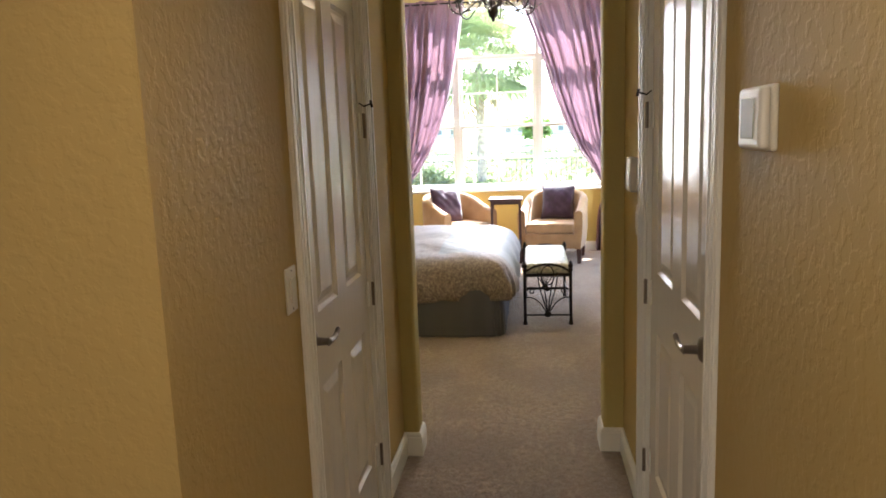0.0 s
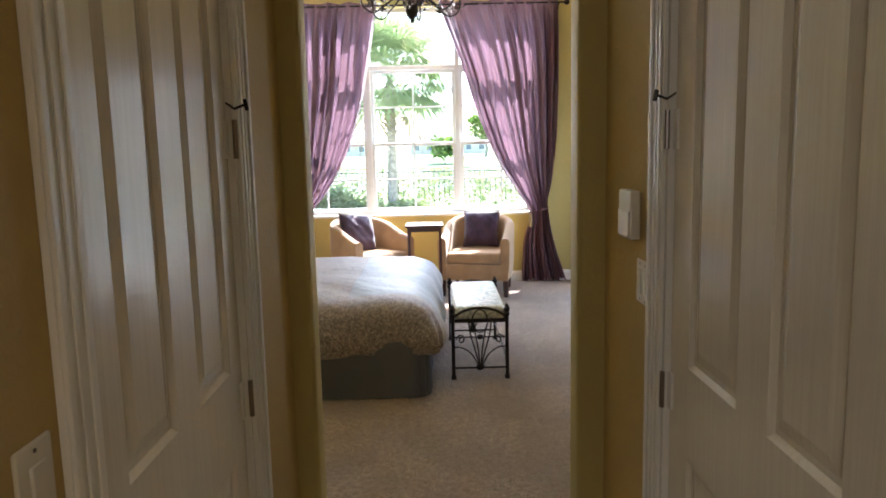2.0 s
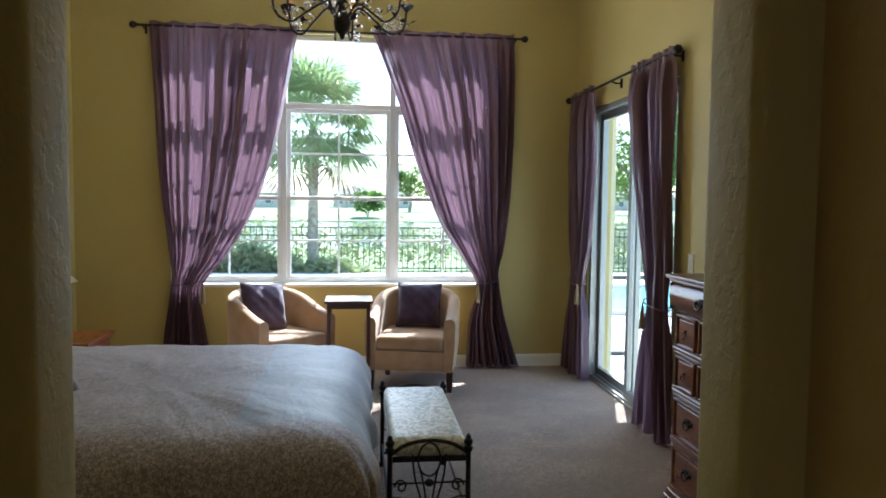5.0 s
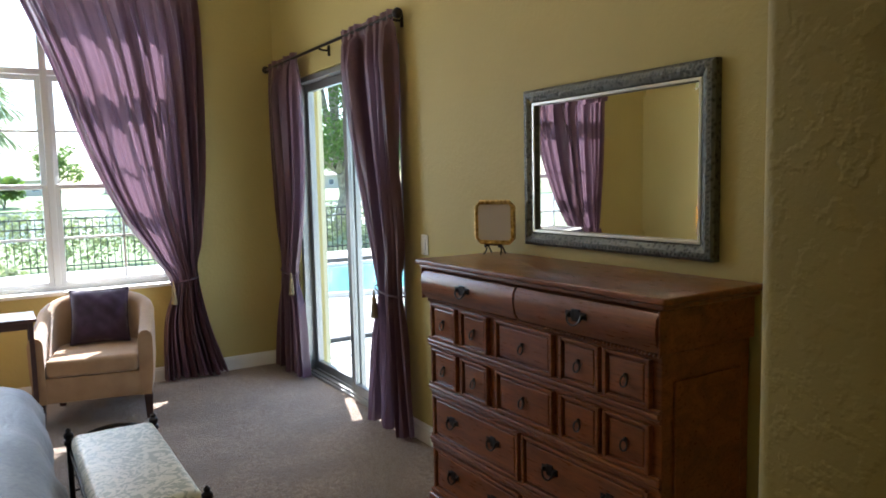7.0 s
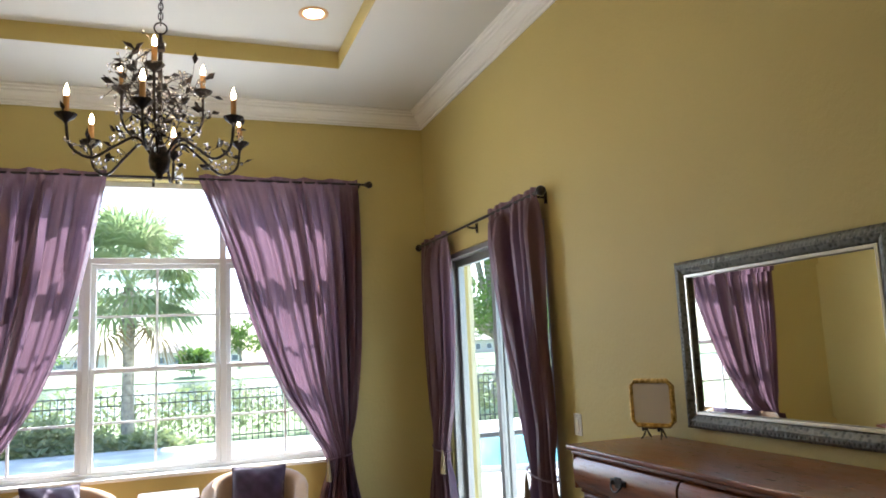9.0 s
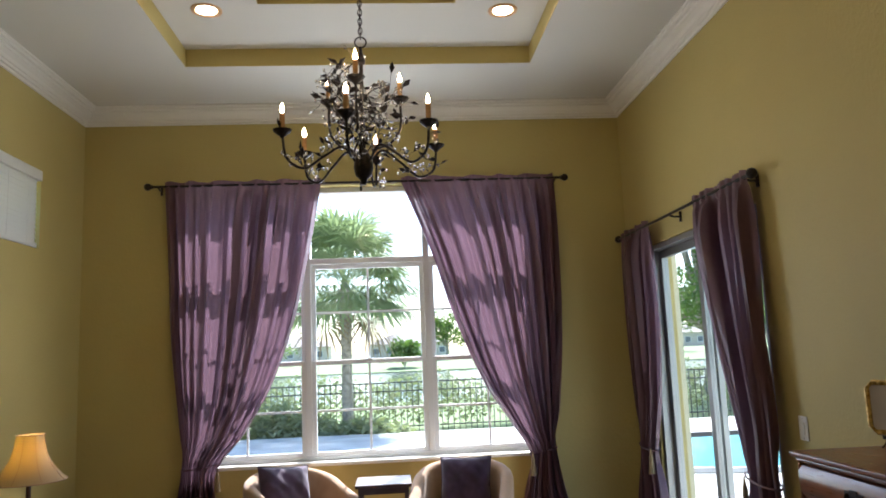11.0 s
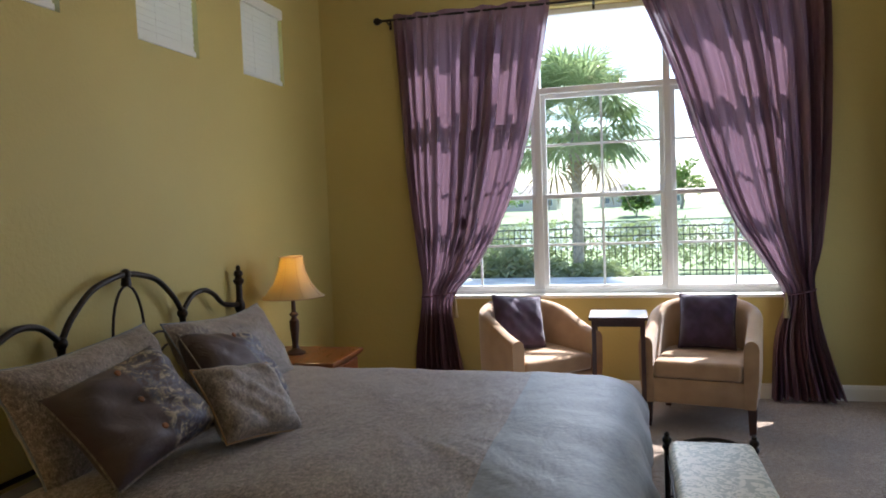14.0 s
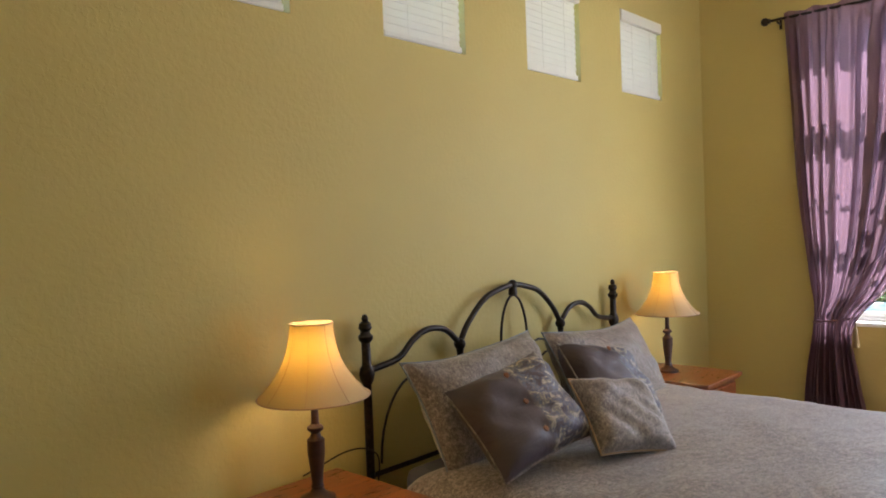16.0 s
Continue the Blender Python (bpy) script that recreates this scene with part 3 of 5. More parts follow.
for i, (a, b, lo, hi) in enumerate(CLER):
    w = new("window_clerestory")
    tagged(w, "small high square window behind closed white blind", "window", kind="structure")
    part("window_frame", boxes(((XL - 0.13, a, lo), (XL - 0.09, a + 0.03, hi)), ((XL - 0.13, b - 0.03, lo), (XL - 0.09, b, hi)), ((XL - 0.13, a + 0.03, lo), (XL - 0.09, b - 0.03, lo + 0.03)), ((XL - 0.13, a + 0.03, hi - 0.03), (XL - 0.09, b - 0.03, hi))), M["winframe"], w)
    pane = part("pane", boxes(((XL - 0.115, a + 0.03, lo + 0.03), (XL - 0.110, b - 0.03, hi - 0.03))), M["glass"], w)
    pane.visible_shadow = False
    bl = thing("window_blind", "closed white slatted blind filling small high window", "blind", (XL, a, lo), group="blinds of the high windows")
    L = b - a
    part("headrail", boxes(((-0.045, 0.004, hi - lo - 0.075), (0.012, L - 0.002, hi - lo - 0.002)), bevel=0.006), M["blind"], bl)
    part("bottom_rail", boxes(((-0.035, 0.006, 0.004), (0.0, L - 0.028, 0.034)), bevel=0.005), M["blind"], bl)
    z = 0.036
    slat = None
    while z < hi - lo - 0.085:
        if slat is None:
            bm = bmesh.new()
            box(bm, (-0.0012, 0.0, -0.021), (0.0012, L - 0.036, 0.021))
            slat = part("slat", bm, M["blind"], bl)
        else:
            slat = slat.copy()
            scene.collection.objects.link(slat)
        slat.matrix_local = pose(-0.018, 0.008, z + 0.018, 0, -13, 0)
        z += 0.036
    for yy in (0.16, L - 0.17):
        part("cord", tube([(-0.001, yy, 0.03), (-0.001, yy, hi - lo - 0.07)], 0.0015, 5), M["blind"], bl)

# ---- hall doors ----


def hall_door(name, side):
    """A white four-panel door in its casing. side: 1 for the east wall, -1 for the west one."""
    wall = HR if side > 0 else HL
    X = lambda d: wall + side * d          # d: depth into the wall
    root = new(name)
    tagged(root, "closed white panelled hall door in moulded white casing", "door", kind="structure")
    a, b, _, top = DOOR_E if side > 0 else DOOR_W
    def bx(x0, ya, z0, x1, yb, z1):
        return ((min(X(x0), X(x1)), ya, z0), (max(X(x0), X(x1)), yb, z1))
    part("jamb", boxes(bx(0.0, a, 0, 0.12, a + 0.02, top), bx(0.0, b - 0.02, 0, 0.12, b, top), bx(0.0, a + 0.02, top - 0.02, 0.12, b - 0.02, top)), M["trim"], root)
    w = 0.09
    casing = boxes(bx(-0.012, a - w + 0.008, 0, 0.0, a + 0.008, top + w), bx(-0.012, b - 0.008, 0, 0.0, b - 0.008 + w, top + w), bx(-0.012, a + 0.008, top - 0.008, 0.0, b - 0.008, top + w),
                   bx(-0.019, a - w + 0.008, 0, -0.012, a - w + 0.024, top + w), bx(-0.019, b - 0.024 + w, 0, -0.012, b - 0.008 + w, top + w), bx(-0.019, a - w + 0.024, top + w - 0.016, -0.012, b - 0.024 + w, top + w),
                   bx(-0.016, a - 0.018, 0, -0.012, a - 0.006, top), bx(-0.016, b + 0.006, 0, -0.012, b + 0.018, top),
                   bx(-0.0155, a - 0.046, 0, -0.012, a - 0.036, top), bx(-0.0155, b + 0.036, 0, -0.012, b + 0.046, top), bevel=0.0025)
    part("casing", casing, M["trim"], root)
    # the slab: stiles, rails and raised panels
    f, g = 0.016, 0.05            # face and back of the slab, from the wall's face
    ya, yb = a + 0.022, b - 0.022
    z0 = 0.012
    fields = ((4.765, 4.998), (5.128, 5.388)) if side > 0 else ((4.875, 5.095), (5.212, 5.432))
    tall, low = (0.99, 1.915), (0.24, 0.775)
    bars = [bx(f, ya, z0, g, fields[0][0], top - 0.023), bx(f, fields[1][1], z0, g, yb, top - 0.023), bx(f, fields[0][1], z0, g, fields[1][0], top - 0.023)]
    for p, q in fields:
        bars += [bx(f, p, z0, g, q, low[0]), bx(f, p, low[1], g, q, tall[0]), bx(f, p, tall[1], g, q, top - 0.023)]
    slab = part("door_slab", boxes(*bars), M["doorpaint"], root)
    for lo, hi in (tall, low):
        for p, q in fields:
            bm = bmesh.new()
            rings = []
            for inset, d in ((0.0, f + 0.001), (0.010, f + 0.011), (0.022, f + 0.011), (0.050, f + 0.003), (0.054, f + 0.003)):
                rings.append([bm.verts.new((X(d), y, z)) for y, z in ((p + inset, lo + inset), (q - inset, lo + inset), (q - inset, hi - inset), (p + inset, hi - inset))])
            for r0, r1 in zip(rings, rings[1:]):
                for j in range(4):
                    bm.faces.new((r0[j], r0[(j + 1) % 4], r1[(j + 1) % 4], r1[j]))
            bm.faces.new(rings[-1])
            back = [bm.verts.new((X(g - 0.004), y, z)) for y, z in ((p, lo), (q, lo), (q, hi), (p, hi))]
            for j in range(4):
                bm.faces.new((rings[0][j], rings[0][(j + 1) % 4], back[(j + 1) % 4], back[j]))
            bm.faces.new(back[::-1])
            part("panel", bm, M["doorpaint"], slab)
    # lever on its rose
    yl, zl = (4.722 if side > 0 else 4.80), 0.925
    bm = bmesh.new()
    lathe([(0.033, 0.0), (0.033, 0.006), (0.026, 0.012), (0.013, 0.015), (0.011, 0.045), (0.014, 0.05), (0.0, 0.058)], 24, bm=bm)
    bmesh.ops.transform(bm, matrix=pose(0, 0, 0, 0, -90 * side, 0), verts=bm.verts)
    handle = part("door_handle", bm, M["steel"], slab, "worn nickel lever handle", smooth=True)
    handle.location = (X(f), yl, zl)
    bm = tube(curve_points([(-side * 0.048, -0.004, 0.0), (-side * 0.050, 0.030, -0.003), (-side * 0.052, 0.062, 0.002), (-side * 0.052, 0.094, 0.015)], 6), [0.0095] * 6 + [0.0085] * 6 + [0.0075] * 6 + [0.004], 10)
    lever = part("lever", bm, M["steel"], slab, smooth=True)
    lever.location = (X(f), yl, zl)
    for zh in (0.25, 0.90, 1.53):
        bm = tube([(X(-0.004), b - 0.021, zh - 0.045), (X(-0.004), b - 0.021, zh + 0.045)], 0.006, 8)
        h = part("hinge", bm, M["steel"], root)
        part("hinge_leaf", boxes(bx(0.010, b - 0.046, zh - 0.045, 0.0165, b - 0.022, zh + 0.045)), M["trim"], h)
    # a hinge pin stop, near eye height
    bm = tube([(X(-0.006), b - 0.021, 1.60), (X(-0.035), b - 0.035, 1.608)], 0.003, 6)
    tube([(X(-0.035), b - 0.035, 1.620), (X(-0.040), b - 0.037, 1.595)], 0.005, 6, bm)
    tube([(X(-0.006), b - 0.021, 1.60), (X(0.006), b - 0.045, 1.612)], 0.0025, 6, bm)
    part("door_stop", bm, M["iron"], root)
    return root


hall_door("door_east", 1)
hall_door("door_west", -1)
for x0, x1, DOOR in ((HR + 0.06, HR + 0.12, DOOR_E), (HL - 0.12, HL - 0.06, DOOR_W)):
    structure("door_backing", boxes(((x0, DOOR[0] + 0.02, 0), (x1, DOOR[1] - 0.02, 2.04))), M["doorpaint"], "plain back of closed hall door")

# ---- wall plates ----


def switch_plate(at, rz, rockers, w=0.075):
    t = thing("light_switch", "ivory plastic rocker light switch on wall", "light switch", at, rz)
    part("plate", boxes(((-w / 2, 0.0, -0.058), (w / 2, 0.006, 0.058)), bevel=0.003), M["plastic"], t)
    for i in range(rockers):
        c = (i - (rockers - 1) / 2) * 0.046
        part("rocker", boxes(((c - 0.016, 0.006, -0.033), (c + 0.016, 0.011, 0.033)), bevel=0.002), M["plastic"], t)
        for s in (-1, 1):
            part("screw", lathe([(0.003, 0), (0.003, 0.0012)], 8, (c, 0, 0)), M["steel"], t).matrix_local = pose(0, 0.006, s * 0.048, -90, 0, 0)
    return t


switch_plate((HR, 5.685, 1.133), 90, 2, 0.116)
switch_plate((HL, 4.597, 1.12), -90, 1)
switch_plate((XR, 9.38, 1.17), 90, 1)
th = thing("thermostat", "white plastic wall thermostat with blank display", "thermostat", (HR, 4.235, 1.50), 90)
part("base", boxes(((-0.066, 0.0, -0.057), (0.066, 0.012, 0.057)), bevel=0.012, segs=3), M["plastic"], th)
part("housing", boxes(((-0.063, 0.012, -0.054), (0.063, 0.032, 0.054)), bevel=0.014, segs=3), M["trim"], th)
M["display"] = Mat("grey_green_display", (0.30, 0.33, 0.24), 0.2).m
part("display", boxes(((-0.033, 0.031, -0.035), (0.04, 0.0335, 0.035)), bevel=0.002), M["display"], th, "grey green unlit display")
al = thing("alarm_panel", "small ivory plastic alarm keypad on wall", "alarm keypad", (HR, 5.79, 1.307), 90)
part("housing", boxes(((-0.06, 0.0, -0.066), (0.06, 0.030, 0.066)), bevel=0.006), M["plastic"], al)
part("cover", boxes(((-0.053, 0.030, -0.059), (0.053, 0.033, 0.01)), bevel=0.003), M["trim"], al)

# ---- curtains ----


def edge_at(pts, z):
    """Where an edge given by (place, height) pairs, top down, lies at a height."""
    for (a, za), (b, zb) in zip(pts, pts[1:]):
        if z >= zb:
            t = (za - z) / (za - zb)
            t = min(max(t, 0), 1)
            return a + (b - a) * t
    return pts[-1][0]


def smooth_edge(pts):
    c = curve_points([(p, 0, z) for p, z in pts], 6)
    return [(v.x, v.z) for v in c]


def curtain(name, outer, inner, tie_z, folds, seed, place, tassel_at, label, group):
    """A gathered, tied-back curtain. outer, inner: edges as (along, height); place turns (along, depth, height) into a point."""
    rnd = random.Random(seed)
    t = thing(name, label, "curtain", group=group)
    outer, inner = smooth_edge(outer), smooth_edge(inner)
    top = outer[0][1]
    nv, nu = 74, folds * 14
    phase = [rnd.uniform(0, 6.28) for _ in range(8)]
    bm = bmesh.new()
    rows = []
    hem = inner[-1][1]
    for j in range(nv + 1):
        v = j / nv
        z = top + 0.035 - (top + 0.035 - hem) * v
        zz = min(z, top)
        a, b = edge_at(outer, zz), edge_at(inner, zz)
        w = abs(b - a)
        squeeze = math.exp(-((z - tie_z) / 0.16) ** 2)
        row = []
        for i in range(nu + 1):
            u = i / nu
            us = u + 0.035 * math.sin(5.3 * u + phase[6]) + 0.022 * math.sin(11.7 * u + phase[7])
            k = us * folds * 2 * math.pi
            deep = 0.35 + 1.5 * abs(noise.noise((us * folds * 0.75, seed * 3.1, v * 0.5)))
            wob = 0.55 * math.sin(1.7 * u * folds + phase[0] + 2.2 * v) + 0.35 * math.sin(3.1 * u * folds + phase[1] - 3 * v)
            if v < 0.03:
                amp = 0.010
            else:
                amp = 0.012 + (0.052 + 0.012 * math.sin(7.1 * u + phase[1])) * min(1, 0.35 + (v - 0.03) * 9) * (1.1 - 0.4 * squeeze)
            depth = amp * (deep if v > 0.03 else 1) * (math.sin(k + wob * 1.4 + 0.5 * math.sin(5 * v + phase[2])) + 0.18 * math.sin(3 * k + phase[3] + 2 * v * wob))
            depth += 0.03 * squeeze * math.cos((u - 0.5) * math.pi)
            uu = u - 0.20 * min(deep, 1.3) / folds * math.sin(2 * (k + wob * 1.4 + 0.5 * math.sin(5 * v + phase[2]))) * min(1, v * 8) * min(1, 8 * u, 8 * (1 - u))
            zc = z + (0.008 * math.sin(k * 0.5 + phase[5]) if v < 0.02 else 0) + (0.012 * math.sin(3 * u * 6.28 + phase[6]) if v > 0.97 else 0)
            zc -= (0.10 * (u - 0.5) * squeeze)
            row.append(bm.verts.new(place(a + (b - a) * uu, -depth, max(zc, 0.006))))
        rows.append(row)
    for r0, r1 in zip(rows, rows[1:]):
        for i in range(nu):
            bm.faces.new((r0[i], r0[i + 1], r1[i + 1], r1[i]))
    part("cloth", bm, M["curtain"], t, smooth=True)
    # tie cord and tassel
    a, b = edge_at(outer, tie_z), edge_at(inner, tie_z)
    c, h = (a + b) / 2, abs(b - a) / 2 + 0.012
    ring = [place(c + h * math.cos(s * math.pi / 10), -0.010 - 0.062 * math.sin(s * math.pi / 10), tie_z + 0.02 * math.cos(s * math.pi / 10)) for s in range(20)]
    part("tie_cord", tube(ring, 0.006, 6, closed=True), M["curtain"], t, "thin plum tie cord")
    bm = lathe([(0.004, 0.0), (0.022, -0.125), (0.024, -0.13), (0.0235, -0.12), (0.014, -0.03), (0.015, -0.012), (0.010, 0.0), (0.004, 0.05)][::-1], 14)
    part("tassel", bm, M["thread"], t, "gold thread tassel", smooth=True).location = place(tassel_at, -0.045, tie_z - 0.05)
    return t


def north(a, d, z):
    return (a, 11.71 + d, z)


def east(a, d, z):
    return (1.60 + d, a, z)


CL = "plum purple faux silk curtain tied back beside "
curtain("curtain", [(-2.09, 3.0), (-2.06, 2.4), (-2.03, 1.7), (-1.96, 1.1), (-1.93, 0.8), (-1.99, 0.4), (-2.02, 0.02)],
        [(-0.85, 3.0), (-0.95, 2.45), (-1.07, 1.9), (-1.25, 1.4), (-1.47, 1.03), (-1.68, 0.8), (-1.65, 0.4), (-1.58, 0.02)], 0.80, 11, 3, north, -1.66, CL + "the large window", "window curtains")
curtain("curtain", [(1.065, 3.0), (1.07, 2.4), (1.05, 1.7), (1.0, 1.15), (0.95, 0.83), (1.02, 0.45), (1.15, 0.02)],
        [(-0.20, 3.0), (0.03, 2.4), (0.20, 1.85), (0.42, 1.33), (0.62, 1.02), (0.76, 0.80), (0.69, 0.45), (0.67, 0.02)], 0.80, 11, 8, north, 0.76, CL + "the large window", "window curtains")
curtain("curtain", [(9.55, 2.47), (9.53, 1.8), (9.50, 1.2), (9.52, 0.9), (9.48, 0.5), (9.42, 0.02)],
        [(10.26, 2.47), (10.13, 1.9), (9.98, 1.4), (9.84, 1.02), (9.80, 0.88), (9.92, 0.5), (10.0, 0.02)], 0.88, 7, 5, east, 9.80, CL + "the sliding door", "door curtains")
curtain("curtain", [(11.70, 2.47), (11.66, 1.8), (11.55, 1.2), (11.46, 0.85), (11.58, 0.5), (11.68, 0.02)],
        [(11.02, 2.47), (11.02, 1.8), (11.12, 1.25), (11.24, 0.85), (11.14, 0.5), (11.08, 0.02)], 0.84, 6, 6, east, 11.24, CL + "the sliding door", "door curtains")


def rod(a, b, z, place, wall_depth):
    t = thing("curtain_rod", "slim black iron curtain rod with ball finials", "curtain rod")
    part("pole", tube([place(a, 0, z), place(b, 0, z)], 0.010, 12), M["iron"], t, smooth=True)
    for e, s in ((a, -1), (b, 1)):
        bm = sphere(place(e + s * 0.035, 0, z), 0.030, n=16)
        tube([place(e, 0, z), place(e + s * 0.012, 0, z)], 0.018, 12, bm)
        part("finial", bm, M["iron"], t, smooth=True)
    for e in (a + 0.05, (a + b) / 2, b - 0.05):
        bm = tube([place(e, 0, z - 0.012), place(e, 0.03, z - 0.02), place(e, wall_depth, z - 0.02)], 0.007, 8)
        tube([place(e, wall_depth - 0.006, z - 0.055), place(e, wall_depth - 0.006, z + 0.015)], 0.010, 8, bm)
        part("bracket", bm, M["iron"], t)


rod(-2.19, 1.13, 3.0, north, 0.089)
rod(9.52, 11.72, 2.468, east, 0.079)

# ---- chairs by the window ----


def tub_chair(at, rz):
    t = thing("tub_armchair", "tan microfibre tub armchair with sloping arms by the window", "armchair", at, rz, "tub armchairs")
    W, D = 0.37, 0.345           # half widths; the front looks to -y
    pts = []
    for s in range(41):
        u = s / 40
        ang = math.pi * u
        if u < 0.25:
            p = (-W, -D + (u / 0.25) * (D + 0.02))
        elif u > 0.75:
            p = (W, 0.02 - ((u - 0.75) / 0.25) * (D + 0.02))
        else:
            q = math.pi * (u - 0.25) / 0.5
            p = (-W * math.cos(q), 0.02 + (D - 0.02) * math.sin(q) ** 0.9)
        rise = math.sin(math.pi * u)
        pts.append((Vector((p[0], p[1])), 0.60 + 0.20 * rise ** 1.5))
    bm = bmesh.new()
    rings = []
    for i, (p, h) in enumerate(pts):
        d = (pts[min(i + 1, 40)][0] - pts[max(i - 1, 0)][0]).normalized()
        n = Vector((d.y, -d.x))          # inwards
        th = 0.095
        prof = [(0.028, 0.17), (0.008, 0.35), (0.004, h - 0.05), (0.012, h - 0.02), (0.030, h - 0.004), (0.05, h), (0.072, h - 0.006), (0.088, h - 0.022), (th, h - 0.05), (th, 0.30), (th, 0.17)]
        rings.append([bm.verts.new((p.x + n.x * o, p.y + n.y * o, z)) for o, z in prof])
    for a, b in zip(rings, rings[1:]):
        for j in range(11):
            bm.faces.new((a[j], a[(j + 1) % 11], b[(j + 1) % 11], b[j]))
    bm.faces.new(rings[0])
    bm.faces.new(rings[-1][::-1])
    part("shell", bm, M["suede"], t, smooth=True)
    part("apron", boxes(((-W + 0.09, -D + 0.004, 0.17), (W - 0.09, D - 0.10, 0.335)), bevel=0.012), M["suede"], t, smooth=True)
    part("seat_cushion", boxes(((-W + 0.098, -D - 0.012, 0.337), (W - 0.098, D - 0.13, 0.452)), bevel=0.03, segs=4), M["suede"], t, smooth=True)
    for x, y in ((-W + 0.05, -D + 0.05), (W - 0.05, -D + 0.05), (-W + 0.09, D - 0.12), (W - 0.09, D - 0.12)):
        bm = bmesh.new()
        bmesh.ops.create_cone(bm, cap_ends=True, segments=4, radius1=0.026, radius2=0.038, depth=0.169, matrix=Matrix.Translation((x, y, 0.0855)) @ Matrix.Rotation(math.pi / 4, 4, "Z"))
        part("leg", bm, M["darkwood"], t)
    return t


def cushion(name, w, h, th, mat, label, category, m, group="", piping=None, n=26, sag=0.0, seed=0):
    """A soft square pillow in its own x-y plane, centre at the origin."""
    t = thing(name, label, category, group=group)
    rnd = random.Random(seed)
    ph = [rnd.uniform(0, 6) for _ in range(6)]
    bm = bmesh.new()
    def point(i, j, s):
        u, v = 2 * i / n - 1, 2 * j / n - 1
        inx = 1 - 0.07 * (1 - v * v) * abs(u) ** 3
        iny = 1 - 0.07 * (1 - u * u) * abs(v) ** 3
        fill = max(0.0, (1 - u ** 4) * (1 - v ** 4)) ** 0.55
        wr = 1 + 0.07 * math.sin(5 * u + ph[0]) * math.sin(4 * v + ph[1]) + 0.05 * math.sin(9 * u * v + ph[2]) + 0.05 * math.sin(11 * (u + v) + ph[3])
        soft = 0.10 * noise.noise((u * 1.6 + seed, v * 1.6, s * 2.0)) + 0.05 * noise.noise((u * 4 + seed, v * 4, s * 3.0))
        drop = sag * (1 - u * u) * (v + 1) / 2 + 0.25 * sag * math.sin(4 * u + ph[4]) * (v + 1) / 2
        return (u * w / 2 * inx + 0.012 * sag * 20 * v * math.sin(3 * v + ph[5]), v * h / 2 * iny - drop, s * (th / 2 * fill * (wr + soft * 1.6)))
    top, bot = {}, {}
    for i in range(n + 1):
        for j in range(n + 1):
            top[i, j] = bm.verts.new(point(i, j, 1))
            bot[i, j] = top[i, j] if i in (0, n) or j in (0, n) else bm.verts.new(point(i, j, -1))
    for i in range(n):
        for j in range(n):
            bm.faces.new((top[i, j], top[i + 1, j], top[i + 1, j + 1], top[i, j + 1]))
            bm.faces.new((bot[i, j], bot[i, j + 1], bot[i + 1, j + 1], bot[i + 1, j]))
    body = part("cover", bm, mat, t, smooth=True)
    if piping:
        loop = [point(i, 0, 1) for i in range(n)] + [point(n, j, 1) for j in range(n)] + [point(n - i, n, 1) for i in range(n)] + [point(0, n - j, 1) for j in range(n)]
        part("piping", tube(loop, 0.0045, 6, closed=True), piping, t)
    t.matrix_world = m
    return t


tub_chair((-1.01, 11.27, 0), 40)
tub_chair((0.165, 11.26, 0), -13)
VL = "dark purple velvet throw pillow on tan armchair"
cushion("throw_pillow", 0.38, 0.38, 0.13, M["velvet"], VL, "pillow", pose(0.200, 11.385, 0.640, 74, 0, -13), "armchair pillows", M["velvet"], seed=1)
cushion("throw_pillow", 0.40, 0.40, 0.13, M["velvet"], VL, "pillow", pose(-1.10, 11.32, 0.640, 70, 6, 36), "armchair pillows", M["velvet"], seed=2)

st = thing("side_table", "small tall dark mahogany side table between two armchairs", "side table", (-0.395, 11.10, 0))
part("tabletop", boxes(((-0.19, -0.17, 0.716), (0.19, 0.17, 0.739)), bevel=0.005), M["darkwood"], st, "glossy red mahogany tabletop")
part("apron", boxes(((-0.168, -0.145, 0.672), (0.168, -0.128, 0.716)), ((-0.168, 0.128, 0.672), (0.168, 0.145, 0.716)), ((-0.165, -0.128, 0.672), (-0.148, 0.128, 0.716)), ((0.148, -0.128, 0.672), (0.165, 0.128, 0.716))), M["darkwood"], st)
for x in (-0.157, 0.157):
    for y in (-0.137, 0.137):
        part("leg", boxes(((x - 0.014, y - 0.014, 0), (x + 0.014, y + 0.014, 0.716)), bevel=0.003), M["darkwood"], st)
part("shelf", boxes(((-0.155, -0.135, 0.12), (0.155, 0.135, 0.138)), bevel=0.003), M["darkwood"], st)

# ---- bed ----
bed = thing("bed", "king bed with grey brown damask comforter and black iron headboard", "bed", (-1.4, 9.155, 0))
O = Vector((-1.4, 9.155, 0))


def rel(*p):
    return Vector(p) - O


